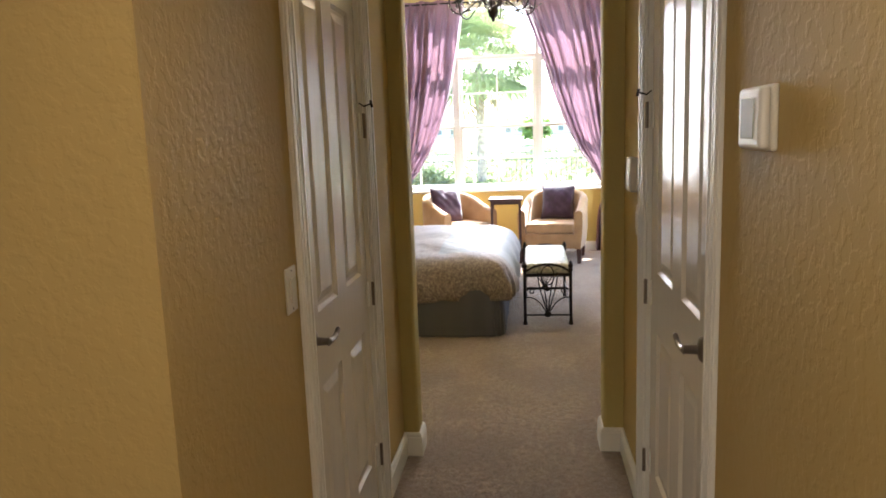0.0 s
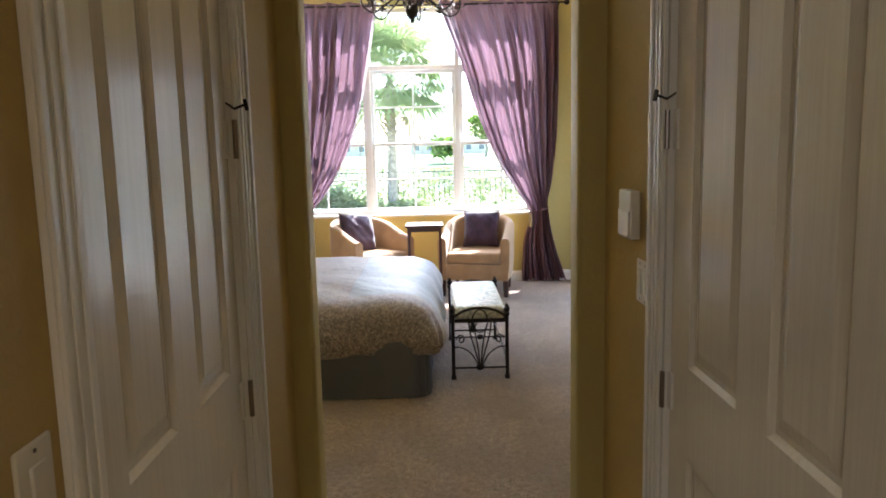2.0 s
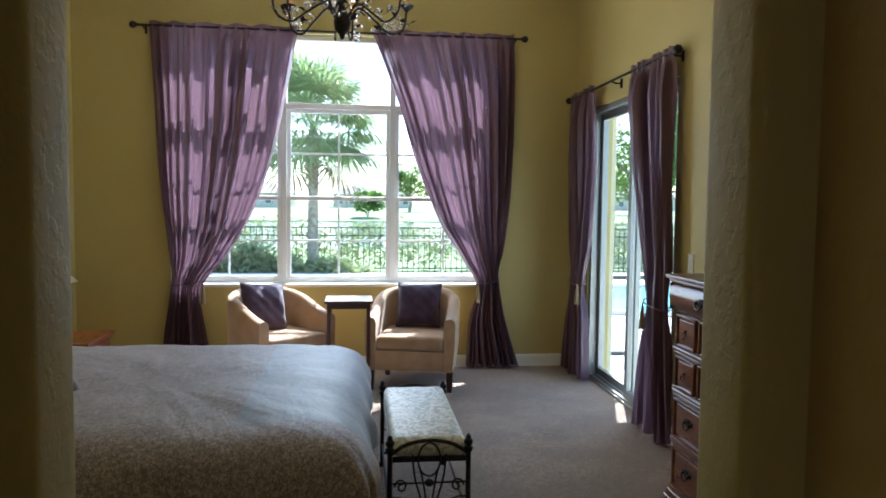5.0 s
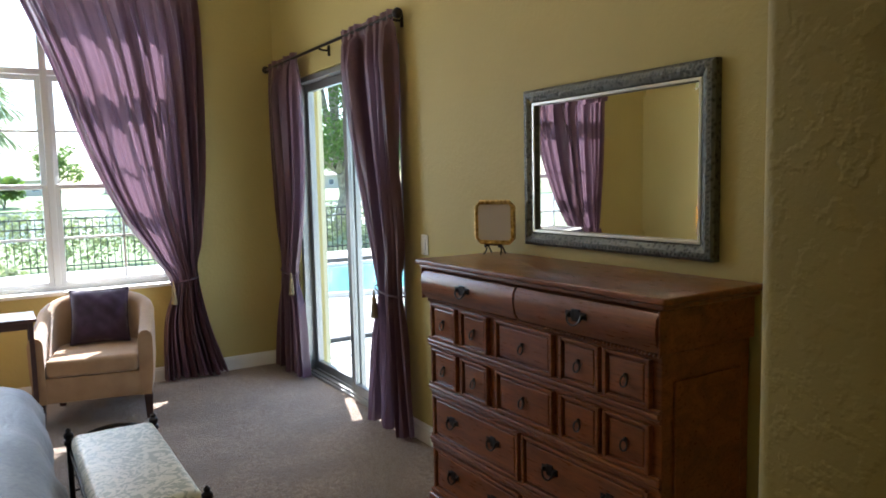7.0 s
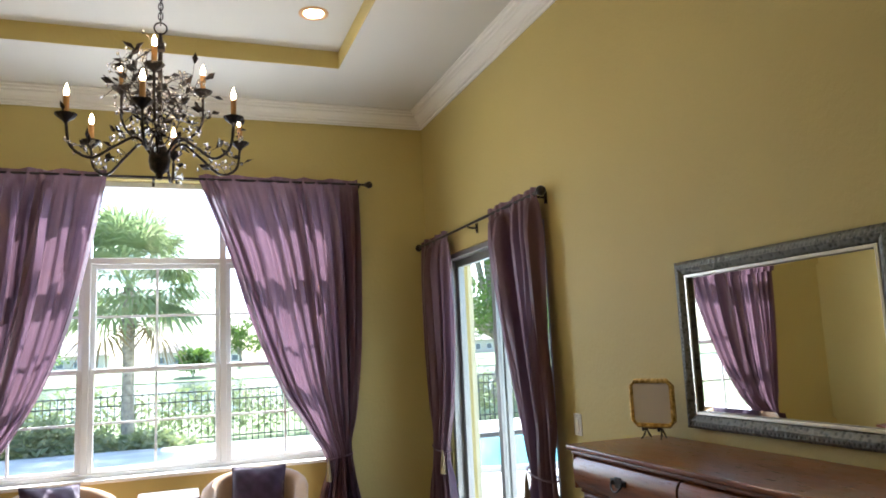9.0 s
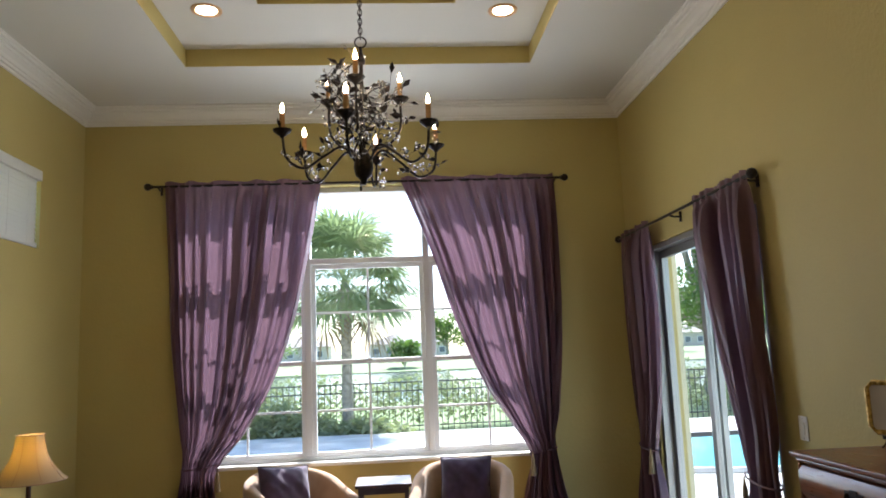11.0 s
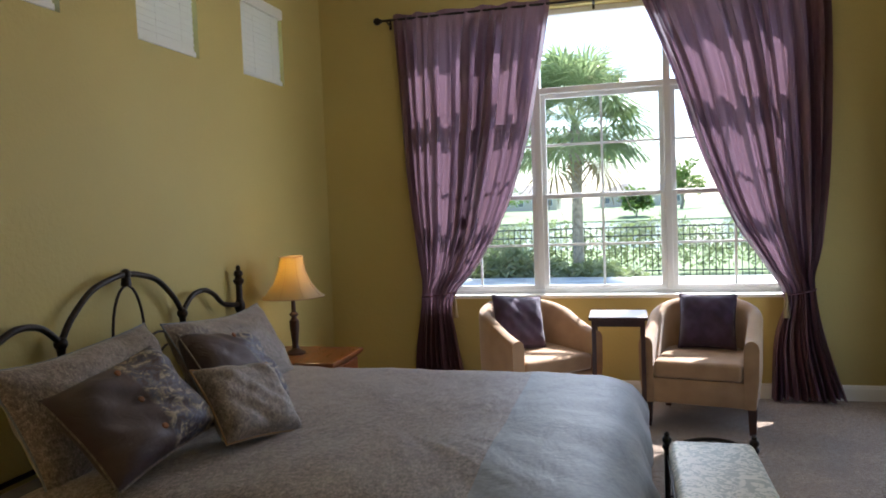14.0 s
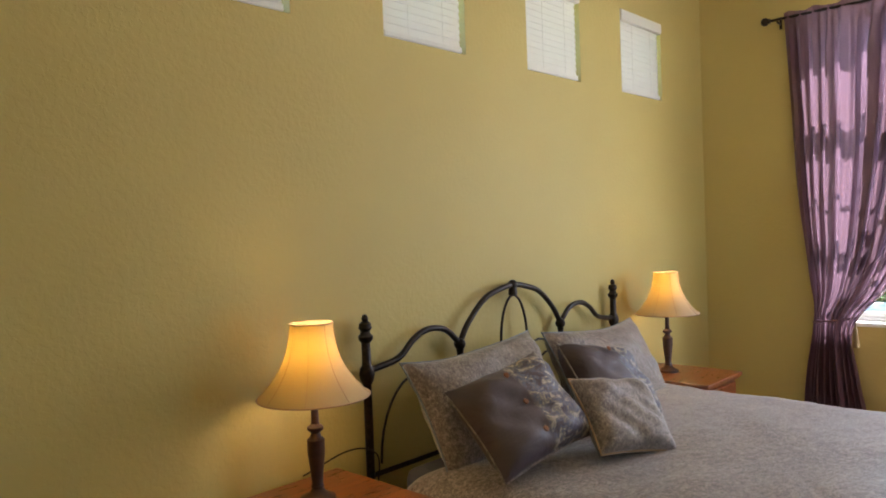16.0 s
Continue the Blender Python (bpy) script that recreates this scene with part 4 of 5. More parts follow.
def rounded(x0, x1, y0, y1, r, n=12, m=40):
    """A rounded rectangle, evenly stepped."""
    out = []
    for cx, cy, a in ((x1 - r, y1 - r, 0), (x0 + r, y1 - r, 90), (x0 + r, y0 + r, 180), (x1 - r, y0 + r, 270)):
        nxt = {0: (x0 + r, y1 - r), 90: (x0 + r, y0 + r), 180: (x1 - r, y0 + r), 270: (x1 - r, y1 - r)}[a]
        out += [Vector((cx + r * math.cos(radians(a + 90 * s / n)), cy + r * math.sin(radians(a + 90 * s / n)))) for s in range(n)]
        p = Vector((cx + r * math.cos(radians(a + 90)), cy + r * math.sin(radians(a + 90))))
        q = Vector((nxt[0] + r * math.cos(radians(a + 90)), nxt[1] + r * math.sin(radians(a + 90))))
        out += [p.lerp(q, s / m) for s in range(m)]
    return out


def drape(name, x0, x1, y0, y1, levels, mat, label, seed, folds, smooth=True):
    """Cloth that lies on a box and hangs down its sides. levels: (inwards, height, waviness)."""
    base = rounded(x0, x1, y0, y1, 0.10)
    cx, cy = (x0 + x1) / 2, (y0 + y1) / 2
    bm = bmesh.new()
    rings = []
    per = len(base)
    for inward, z, wave in levels:
        ring = []
        for i, p in enumerate(base):
            s = i / per
            hx, hy = (x1 - x0) / 2, (y1 - y0) / 2
            q = Vector((cx + (p.x - cx) * (hx - inward) / hx, cy + (p.y - cy) * (hy - inward) / hy))
            k = 2 * math.pi * s * folds
            w = wave * (math.sin(k + 2.0 * noise.noise((p.x * 2, p.y * 2, seed))) + 0.5 * math.sin(2.3 * k + seed))
            out = Vector((p.x - cx, p.y - cy)).normalized()
            q += out * w
            dz = 0.018 * noise.noise((q.x * 2.2, q.y * 2.2, seed + z)) + 0.010 * noise.noise((q.x * 7, q.y * 4, seed + 5)) + 0.004 * noise.noise((q.x * 22, q.y * 12, seed + 9))
            ring.append(bm.verts.new(rel(q.x, q.y, max(0.004, z + dz * (1.0 if z > 0.1 else 0.1)))))
        rings.append(ring)
    for a, b in zip(rings, rings[1:]):
        for i in range(per):
            bm.faces.new((a[i], a[(i + 1) % per], b[(i + 1) % per], b[i]))
    bm.faces.new(rings[0])
    return part(name, bm, mat, bed, label, smooth)


part("box_spring", boxes((rel(-2.60, 8.16, 0.12), rel(-0.38, 10.15, 0.34)), bevel=0.02), M["skirt"], bed)
part("mattress", boxes((rel(-2.60, 8.20, 0.34), rel(-0.40, 10.12, 0.515)), bevel=0.05), M["skirt"], bed)
drape("bed_skirt", -2.60, -0.335, 8.01, 10.23, [(0.06, 0.355, 0.0), (0.01, 0.345, 0.002), (0.0, 0.30, 0.004), (-0.005, 0.15, 0.007), (-0.01, 0.006, 0.010)], M["skirt"], "slate grey gathered bed skirt", 4, 70)
top = [(0.92, 0.588, 0), (0.8, 0.592, 0), (0.68, 0.590, 0), (0.56, 0.588, 0), (0.46, 0.586, 0.001), (0.36, 0.584, 0.001), (0.27, 0.580, 0.002), (0.21, 0.573, 0.002), (0.16, 0.562, 0.003), (0.12, 0.548, 0.003), (0.085, 0.530, 0.004), (0.055, 0.508, 0.005), (0.032, 0.48, 0.006), (0.015, 0.45, 0.008), (-0.002, 0.41, 0.011), (-0.018, 0.37, 0.017), (-0.022, 0.32, 0.021), (-0.018, 0.275, 0.024), (-0.005, 0.262, 0.022)]
drape("comforter", -2.50, -0.265, 8.02, 10.265, top, M["bedcover"], "grey brown damask comforter turned down over the sides", 11, 16)

# headboard
HX = -2.70
for y in (8.11, 10.20):
    prof = [(0.022, 0.0), (0.022, 0.05), (0.019, 0.06), (0.019, 0.88), (0.030, 0.90), (0.034, 0.925), (0.030, 0.95), (0.020, 0.965), (0.020, 1.06), (0.032, 1.075), (0.034, 1.09), (0.024, 1.10), (0.020, 1.11), (0.030, 1.125), (0.026, 1.145), (0.012, 1.155), (0.016, 1.165), (0.010, 1.18), (0.0, 1.185)]
    part("post", lathe(prof, 18, rel(HX, y, 0)), M["iron"], bed, "turned black iron bedpost", smooth=True)
for s in (-1, 1):
    c = 9.155
    Y = lambda d: c + s * d
    part("side_scroll", tube([rel(HX, *p) for p in [(v.y, v.z) for v in curve_points([(0, Y(1.045), 0.935), (0, Y(0.86), 0.965), (0, Y(0.76), 1.035), (0, Y(0.66), 1.072), (0, Y(0.54), 1.055), (0, Y(0.44), 0.975)], 7)]], 0.015, 10), M["iron"], bed, smooth=True)
    part("arch", tube([rel(HX, v.y, v.z) for v in curve_points([(0, Y(0.44), 0.975), (0, Y(0.37), 1.07), (0, Y(0.24), 1.175), (0, Y(0.10), 1.218), (0, Y(0.0), 1.232)], 7)], 0.015, 10), M["iron"], bed, smooth=True)
    bm = sphere(rel(HX, Y(0.44), 0.972), 0.030, n=14)
    tube([rel(HX, Y(0.44), 0.99), rel(HX, Y(0.44), 0.90)], [0.024, 0.014], 10, bm)
    part("casting", bm, M["iron"], bed, smooth=True)
    for r in (0.20, 0.13):
        part("lower_scroll", tube([rel(HX, Y(0.44 + k * 0.0) - s * (0.22 - 0.22 * math.cos(a)) * 1.0 * (r / 0.2), 0.55 + (0.36 if r > 0.15 else 0.28) * math.sin(a)) for k, a in ((0, math.pi * i / 16) for i in range(17))], 0.006, 6), M["iron"], bed)
    part("outer_scroll", tube([rel(HX, Y(0.74 + 0.24 * math.cos(a)), 0.52 + 0.36 * math.sin(a)) for a in (math.pi * i / 16 for i in range(17))], 0.006, 6), M["iron"], bed)
bm = sphere(rel(HX, 9.155, 1.232), 0.026, n=14)
tube([rel(HX, 9.155, 1.232), rel(HX, 9.155, 1.175)], [0.020, 0.026], 10, bm)
part("crown_casting", bm, M["iron"], bed, smooth=True)
part("centre_loop", tube([rel(HX, 9.155 + 0.115 * math.sin(a), 0.92 + 0.255 * math.cos(a)) for a in (2 * math.pi * i / 28 for i in range(28))], 0.007, 6, closed=True), M["iron"], bed)
part("lower_rail", tube([rel(HX, 8.11, 0.48), rel(HX, 10.20, 0.48)], 0.012, 8), M["iron"], bed)

SH = "grey brown damask pillow sham leaning on iron headboard"
cushion("pillow_sham", 0.92, 0.52, 0.20, M["comforter"], SH, "pillow", pose(-2.42, 8.62, 0.765, 0, 0, 0) @ pose(0, 0, 0, 62, 0, 90) @ pose(0, 0, 0, 0, 0, 2), "bed pillows", M["satin"], sag=0.018, seed=3)
cushion("pillow_sham", 0.92, 0.52, 0.20, M["comforter"], SH, "pillow", pose(-2.40, 9.62, 0.740, 0, 0, 0) @ pose(0, 0, 0, 62, 0, 90) @ pose(0, 0, 0, 0, 0, -2), "bed pillows", M["satin"], sag=0.018, seed=4)
PL = "plum satin pillow with woven flowers and wooden buttons"


def button_pillow(m, seed):
    t = cushion("flower_pillow", 0.52, 0.43, 0.21, M["plum"], PL, "pillow", m, "flowered pillows", M["comforter"], sag=0.008, seed=seed)
    for v in (-0.13, 0.0, 0.13):
        part("button", lathe([(0.011, 0.0), (0.013, 0.003), (0.010, 0.007), (0.0, 0.008)], 12, (-0.03, v, 0.1035)), M["wood"], t, "small brown wooden button", smooth=True)
    return t


button_pillow(pose(-2.10, 8.40, 0.785, 0, 0, 0) @ pose(0, 0, 0, 48, 0, 72) @ pose(0, 0, 0, 0, 0, 14), 5)
button_pillow(pose(-2.11, 9.13, 0.770, 0, 0, 0) @ pose(0, 0, 0, 50, 0, 94) @ pose(0, 0, 0, 0, 0, -14), 6)
cushion("accent_pillow", 0.40, 0.36, 0.15, M["comforter"], "small grey damask accent pillow lying on the bed", "pillow", pose(-1.86, 8.79, 0.728, 0, 0, 0) @ pose(0, 0, 0, 46, 0, 76) @ pose(0, 0, 0, 0, 0, -10), "", M["suede"], seed=7)

# ---- nightstands and lamps ----


def bail(parent, at, w=0.09):
    """A bail pull on a pierced back plate, for a front that looks to its own -y."""
    x, y, z = at
    p = part("pull_plate", boxes(((x - w / 2, y - 0.004, z - 0.010), (x + w / 2, y, z + 0.014)), ((x - w / 5, y - 0.005, z - 0.020), (x + w / 5, y, z + 0.022)), bevel=0.004), M["iron"], parent)
    bm = tube([(x + w * 0.33 * math.cos(a), y - 0.012 - 0.008 * math.sin(-a), z + 0.030 * math.sin(a)) for a in (-math.pi * i / 10 for i in range(11))], 0.0035, 6)
    for s in (-1, 1):
        sphere((x + s * w * 0.33, y - 0.007, z), 0.008, bm, 8)
    part("bail", bm, M["iron"], p)


def nightstand(y, seed):
    t = thing("nightstand", "red brown oak nightstand beside the bed", "nightstand", (-2.44, y, 0), 90, "nightstands")
    part("top", boxes(((-0.27, -0.325, 0.525), (0.27, 0.30, 0.552)), ((-0.255, -0.31, 0.51), (0.255, 0.30, 0.525)), bevel=0.006), M["wood"], t)
    part("body", boxes(((-0.24, -0.285, 0.06), (0.24, 0.295, 0.51))), M["wood"], t)
    part("plinth", boxes(((-0.255, -0.30, 0.0), (0.255, 0.298, 0.07)), bevel=0.01), M["wood"], t)
    for a, b in ((0.36, 0.495), (0.09, 0.335)):
        d = part("drawer", boxes(((-0.215, -0.303, a), (0.215, -0.286, b)), bevel=0.006), M["wood"], t)
        bail(d, (0, -0.303, (a + b) / 2))
    return t


def table_lamp(x, y):
    t = thing("table_lamp", "lit table lamp with cream bell shade standing on nightstand", "lamp", (x, y, 0.553), group="bedside lamps")
    prof = [(0.066, 0.0), (0.066, 0.012), (0.050, 0.020), (0.024, 0.030), (0.017, 0.045), (0.020, 0.052), (0.016, 0.06), (0.019, 0.10), (0.026, 0.18), (0.026, 0.225), (0.017, 0.235), (0.013, 0.25), (0.024, 0.262), (0.024, 0.272), (0.012, 0.284), (0.010, 0.385), (0.0, 0.388)]
    prof = [(r * (1.25 if z > 0.02 else 1.0), z) for r, z in prof]
    part("base", lathe(prof, 20), M["darkwood"], t, "dark turned wooden lamp base", smooth=True)
    n = 48
    bm = bmesh.new()
    rings = []
    for k in range(13):
        u = k / 12
        z = 0.655 - 0.27 * u
        r0 = 0.078 + 0.022 * u + 0.106 * u ** 2.6
        ring = []
        for i in range(n):
            a = 2 * math.pi * i / n
            rib = 0.985 + 0.015 * abs(math.cos(4 * a))
            ring.append(bm.verts.new((r0 * rib * math.cos(a), r0 * rib * math.sin(a), z)))
        rings.append(ring)
    for a, b in zip(rings, rings[1:]):
        for i in range(n):
            bm.faces.new((a[i], a[(i + 1) % n], b[(i + 1) % n], b[i]))
    sh = part("shade", bm, M["shade"], t, "cream bell shaped lampshade with seams", smooth=True)
    for i in range(8):
        a = 2 * math.pi * i / 8
        part("seam", tube([((0.078 + 0.022 * u + 0.106 * u ** 2.6) * 1.003 * math.cos(a), (0.078 + 0.022 * u + 0.106 * u ** 2.6) * 1.003 * math.sin(a), 0.655 - 0.27 * u) for u in (k / 12 for k in range(13))], 0.0011, 5), M["suede"], sh)
    for r, z in ((0.079, 0.655), (0.207, 0.385)):
        part("rim", tube([(r * math.cos(2 * math.pi * i / 40), r * math.sin(2 * math.pi * i / 40), z) for i in range(40)], 0.003, 6, closed=True), M["suede"], sh)
    part("harp", tube([(0.0, 0.0, 0.386), (0.045, 0, 0.40), (0.04, 0, 0.56), (0.0, 0, 0.65), (-0.04, 0, 0.56), (-0.045, 0, 0.40), (0.0, 0.0, 0.386)], 0.002, 5), M["steel"], t)
    bulb = part("bulb", lathe([(0.013, 0.40), (0.014, 0.42), (0.028, 0.455), (0.031, 0.475), (0.022, 0.50), (0.0, 0.51)], 14), M["lampbulb"], t, smooth=True)
    bulb.visible_shadow = False
    part("socket", lathe([(0.014, 0.388), (0.015, 0.402)], 12), M["gold"], t)
    lamp = new("bedside_light", bpy.data.lights.new("bedside_light", "POINT"))
    lamp.data.energy, lamp.data.color, lamp.data.shadow_soft_size = LAMP_W, (1.0, 0.70, 0.30), 0.03
    lamp.location = (x, y, 0.553 + 0.575)
    return t


LAMP_W = 0.42
nightstand(7.69, 1)
nightstand(10.53, 2)
table_lamp(-2.50, 7.68)
table_lamp(-2.50, 10.54)
part_cord = thing("lamp_cord", "thin black lamp cord hanging behind the bedpost", "cable", (-2.7, 8.0, 0))
part("cord", tube(curve_points([(-0.03, -0.22, 0.565), (0.0, -0.02, 0.62), (0.02, 0.10, 0.60), (0.0, 0.16, 0.50), (-0.02, 0.10, 0.2), (-0.045, 0.05, 0.012)], 6), 0.0035, 6), M["iron"], part_cord)

# ---- bench ----
bn = thing("iron_bench", "black iron bench with silver damask seat at the bed foot", "bench", (-0.005, 8.84, 0))
bx0, bx1, by0, by1 = -0.175, 0.175, -0.485, 0.485
for x in (bx0, bx1):
    for y in (by0, by1):
        part("leg", lathe([(0.017, 0.0), (0.017, 0.02), (0.012, 0.03), (0.012, 0.415), (0.020, 0.425), (0.021, 0.437), (0.013, 0.445), (0.020, 0.457), (0.020, 0.470), (0.010, 0.480), (0.013, 0.488), (0.0, 0.50)], 14, (x, y, 0)), M["iron"], bn, smooth=True)
part("seat_frame", boxes(((bx0, by0 + 0.012, 0.375), (bx0 + 0.012, by1 - 0.012, 0.40)), ((bx1 - 0.012, by0 + 0.012, 0.375), (bx1, by1 - 0.012, 0.40)), ((bx0 + 0.012, by0, 0.375), (bx1 - 0.012, by0 + 0.012, 0.40)), ((bx0 + 0.012, by1 - 0.012, 0.375), (bx1 - 0.012, by1, 0.40))), M["iron"], bn)
bm = boxes(((bx0 + 0.004, by0 + 0.022, 0.385), (bx1 - 0.004, by1 - 0.022, 0.475)), bevel=0.035, segs=4)
part("seat", bm, M["damask"], bn, "silver and sage damask upholstered seat", smooth=True)
for y in (by0, by1):
    part("end_arch", tube([(x, y, z) for x, _, z in ((v.x, 0, v.z) for v in curve_points([(bx0, 0, 0.41), (-0.10, 0, 0.455), (0.0, 0, 0.472), (0.10, 0, 0.455), (bx1, 0, 0.41)], 6))], 0.009, 8), M["iron"], bn, smooth=True)
    part("stretcher", tube([(bx0, y, 0.075), (bx1, y, 0.075)], 0.007, 6), M["iron"], bn)
    part("upper_stretcher", tube([(bx0, y, 0.28), (bx1, y, 0.28)], 0.005, 6), M["iron"], bn)
    part("rosette", sphere((0, y, 0.08), 0.024, n=10, squash=(1.2, 0.6, 1)), M["iron"], bn)
    part("rosette", sphere((0, y, 0.28), 0.018, n=10, squash=(1.2, 0.6, 1)), M["iron"], bn)
    part("loop", tube([(0.05 * math.sin(a), y, 0.385 + 0.075 * math.cos(a)) for a in (2 * math.pi * i / 20 for i in range(20))], 0.0045, 6, closed=True), M["iron"], bn)
    for s in (-1, 1):
        part("fan_rod", tube(curve_points([(s * 0.006, y, 0.09), (s * 0.035, y, 0.20), (s * 0.065, y, 0.31), (s * 0.075, y, 0.41)], 5), 0.0045, 6), M["iron"], bn)
        part("fan_rod", tube(curve_points([(s * 0.003, y, 0.09), (s * 0.014, y, 0.20), (s * 0.03, y, 0.30), (s * 0.045, y, 0.36)], 5), 0.0045, 6), M["iron"], bn)
        part("side_scroll", tube(curve_points([(s * 0.01, y, 0.09), (s * 0.06, y, 0.17), (s * 0.12, y, 0.21), (s * 0.173, y, 0.215)], 5), 0.0045, 6), M["iron"], bn)
        part("curl", tube([(s * (0.125 + (0.030 - 0.0014 * i) * math.cos(i * 0.45)), y, 0.265 + (0.034 - 0.0014 * i) * math.sin(i * 0.45)) for i in range(20)], 0.0045, 6), M["iron"], bn)
for x in (bx0, bx1):
    part("side_rail", tube([(x, by0, 0.13), (x, by1, 0.13)], 0.006, 6), M["iron"], bn)

# ---- dresser ----
dr = thing("dresser", "red brown oak dresser with many panelled drawers and bead trim", "dresser", (1.245, 7.955, 0), -90)
# its own x runs along the wall, its own -y is the front
DW, DD = 0.665, 0.415
part("body", boxes(((-DW, 0.0, 0.10), (DW, DD, 1.145)), bevel=0.004), M["wood"], dr)
part("top", boxes(((-DW - 0.045, -0.045, 1.163), (DW + 0.045, DD + 0.012, 1.185)), ((-DW - 0.030, -0.030, 1.145), (DW + 0.030, DD + 0.012, 1.163)), bevel=0.007, segs=3), M["wood"], dr, "polished oak dresser top with moulded edge")
part("plinth", boxes(((-DW - 0.03, -0.03, 0.0), (DW + 0.03, DD + 0.01, 0.075)), ((-DW - 0.018, -0.018, 0.075), (DW + 0.018, DD + 0.01, 0.105)), bevel=0.008, segs=3), M["wood"], dr)
part("side_panel", boxes(((DW, 0.05, 0.18), (DW + 0.008, DD - 0.05, 0.92)), bevel=0.006), M["wood"], dr)
part("side_panel", boxes(((-DW - 0.008, 0.05, 0.18), (-DW, DD - 0.05, 0.92)), bevel=0.006), M["wood"], dr)
for a, b in ((-DW - 0.006, -0.006), (0.006, DW + 0.006)):
    outline = [(0.0, 1.012), (-0.016, 1.014), (-0.032, 1.04), (-0.038, 1.08), (-0.035, 1.115), (-0.022, 1.135), (0.0, 1.142)]
    d = part("drawer", prism(outline, a, b, "x"), M["wood"], dr, "bowed top drawer front", smooth=True)
    bail(d, ((a + b) / 2, -0.038, 1.082), 0.10)
part("frieze", boxes(((-DW - 0.018, -0.030, 1.010), (-DW - 0.007, DD, 1.1445)), bevel=0.004), M["wood"], dr)
part("frieze", boxes(((DW + 0.007, -0.030, 1.010), (DW + 0.018, DD, 1.1445)), bevel=0.004), M["wood"], dr)
for i in range(84):
    if i == 0:
        bead = part("bead", sphere((0, 0, 0), 0.0075, n=8), M["wood"], dr, smooth=True)
    else:
        bead = bead.copy()
        scene.collection.objects.link(bead)
    bead.location = (-DW + 0.006 + i * (2 * DW - 0.012) / 83, -0.006, 1.003)
part("rail", boxes(*[((-DW, -0.016, z), (DW, 0.0, z + 0.020)) for z in (0.808, 0.600, 0.356, 0.112)], bevel=0.006), M["wood"], dr)
part("rail_moulding", boxes(*[((-DW, -0.010, z), (DW, 0.0, z + 0.012)) for z in (0.794, 0.586, 0.342, 0.828, 0.620, 0.376)], bevel=0.003), M["wood"], dr)
cols = [(-0.618, -0.441), (-0.384, -0.213), (-0.137, 0.178), (0.237, 0.406), (0.449, 0.619)]
for lo, hi in ((0.842, 0.985), (0.636, 0.782)):
    for a, b in cols:
        d = part("drawer", boxes(((a, -0.004, lo), (b, 0.0, hi)), ((a + 0.014, -0.013, lo + 0.014), (b - 0.014, -0.004, hi - 0.014)), bevel=0.004), M["wood"], dr)
        frame_bars = boxes(((a - 0.012, -0.020, lo - 0.004), (a + 0.004, 0.0, hi + 0.004)), ((b - 0.004, -0.020, lo - 0.004), (b + 0.012, 0.0, hi + 0.004)), ((a + 0.004, -0.018, lo - 0.008), (b - 0.004, 0.0, lo + 0.006)), ((a + 0.004, -0.018, hi - 0.006), (b - 0.004, 0.0, hi + 0.006)), bevel=0.003)
        part("drawer_moulding", frame_bars, M["wood"], d)
        c, z = (a + b) / 2, (lo + hi) / 2
        part("ring_pull", tube([(c + 0.014 * math.sin(q), -0.020 - 0.004 * (1 - math.cos(q)), z - 0.010 + 0.017 * math.cos(q)) for q in (2 * math.pi * i / 14 for i in range(14))], 0.0028, 6, closed=True), M["iron"], d)
        part("pull_knob", sphere((c, -0.016, z + 0.008), 0.008, n=8), M["iron"], d)
for lo, hi in ((0.392, 0.572), (0.148, 0.328)):
    for a, b in ((-0.618, -0.022), (0.022, 0.618)):
        d = part("drawer", boxes(((a, -0.004, lo), (b, 0.0, hi)), ((a + 0.014, -0.014, lo + 0.014), (b - 0.014, -0.004, hi - 0.014)), bevel=0.004), M["wood"], dr)
        frame_bars = boxes(((a - 0.012, -0.020, lo - 0.004), (a + 0.004, 0.0, hi + 0.004)), ((b - 0.004, -0.020, lo - 0.004), (b + 0.012, 0.0, hi + 0.004)), ((a + 0.004, -0.018, lo - 0.008), (b - 0.004, 0.0, lo + 0.006)), ((a + 0.004, -0.018, hi - 0.006), (b - 0.004, 0.0, hi + 0.006)), bevel=0.003)
        part("drawer_moulding", frame_bars, M["wood"], d)
        for c in (a + 0.15, b - 0.15):
            bail(d, (c, -0.014, (lo + hi) / 2 + 0.01), 0.085)

# ---- mirror ----
mi = thing("wall_mirror", "wide wall mirror in antique silver frame above dresser", "mirror", (XR, 7.93, 1.578), 90)
mw, mh, fw = 0.505, 0.34, 0.068
bm = bmesh.new()
rings = []
for inset, d in ((0.0, 0.0), (0.0, 0.030), (0.010, 0.038), (0.030, 0.040), (0.052, 0.030), (0.056, 0.022), (fw, 0.022), (fw, 0.004)):
    rings.append([bm.verts.new((sx * (mw - inset), d, sz * (mh - inset))) for sx, sz in ((-1, -1), (1, -1), (1, 1), (-1, 1))])
for a, b in zip(rings, rings[1:]):
    for j in range(4):
        bm.faces.new((a[j], a[(j + 1) % 4], b[(j + 1) % 4], b[j]))
bm.faces.new(rings[0])
part("frame", bm, M["silver"], mi, "carved antique silver frame")
k = fw - 0.012
part("fillet", boxes(((-mw + k, 0.022, -mh + k), (-mw + k + 0.012, 0.030, mh - k)), ((mw - k - 0.012, 0.022, -mh + k), (mw - k, 0.030, mh - k)), ((-mw + k + 0.012, 0.022, -mh + k), (mw - k - 0.012, 0.030, -mh + k + 0.012)), ((-mw + k + 0.012, 0.022, mh - k - 0.012), (mw - k - 0.012, 0.030, mh - k)), bevel=0.002), M["fillet"], mi, "bright silver inner fillet")
bm = bmesh.new()
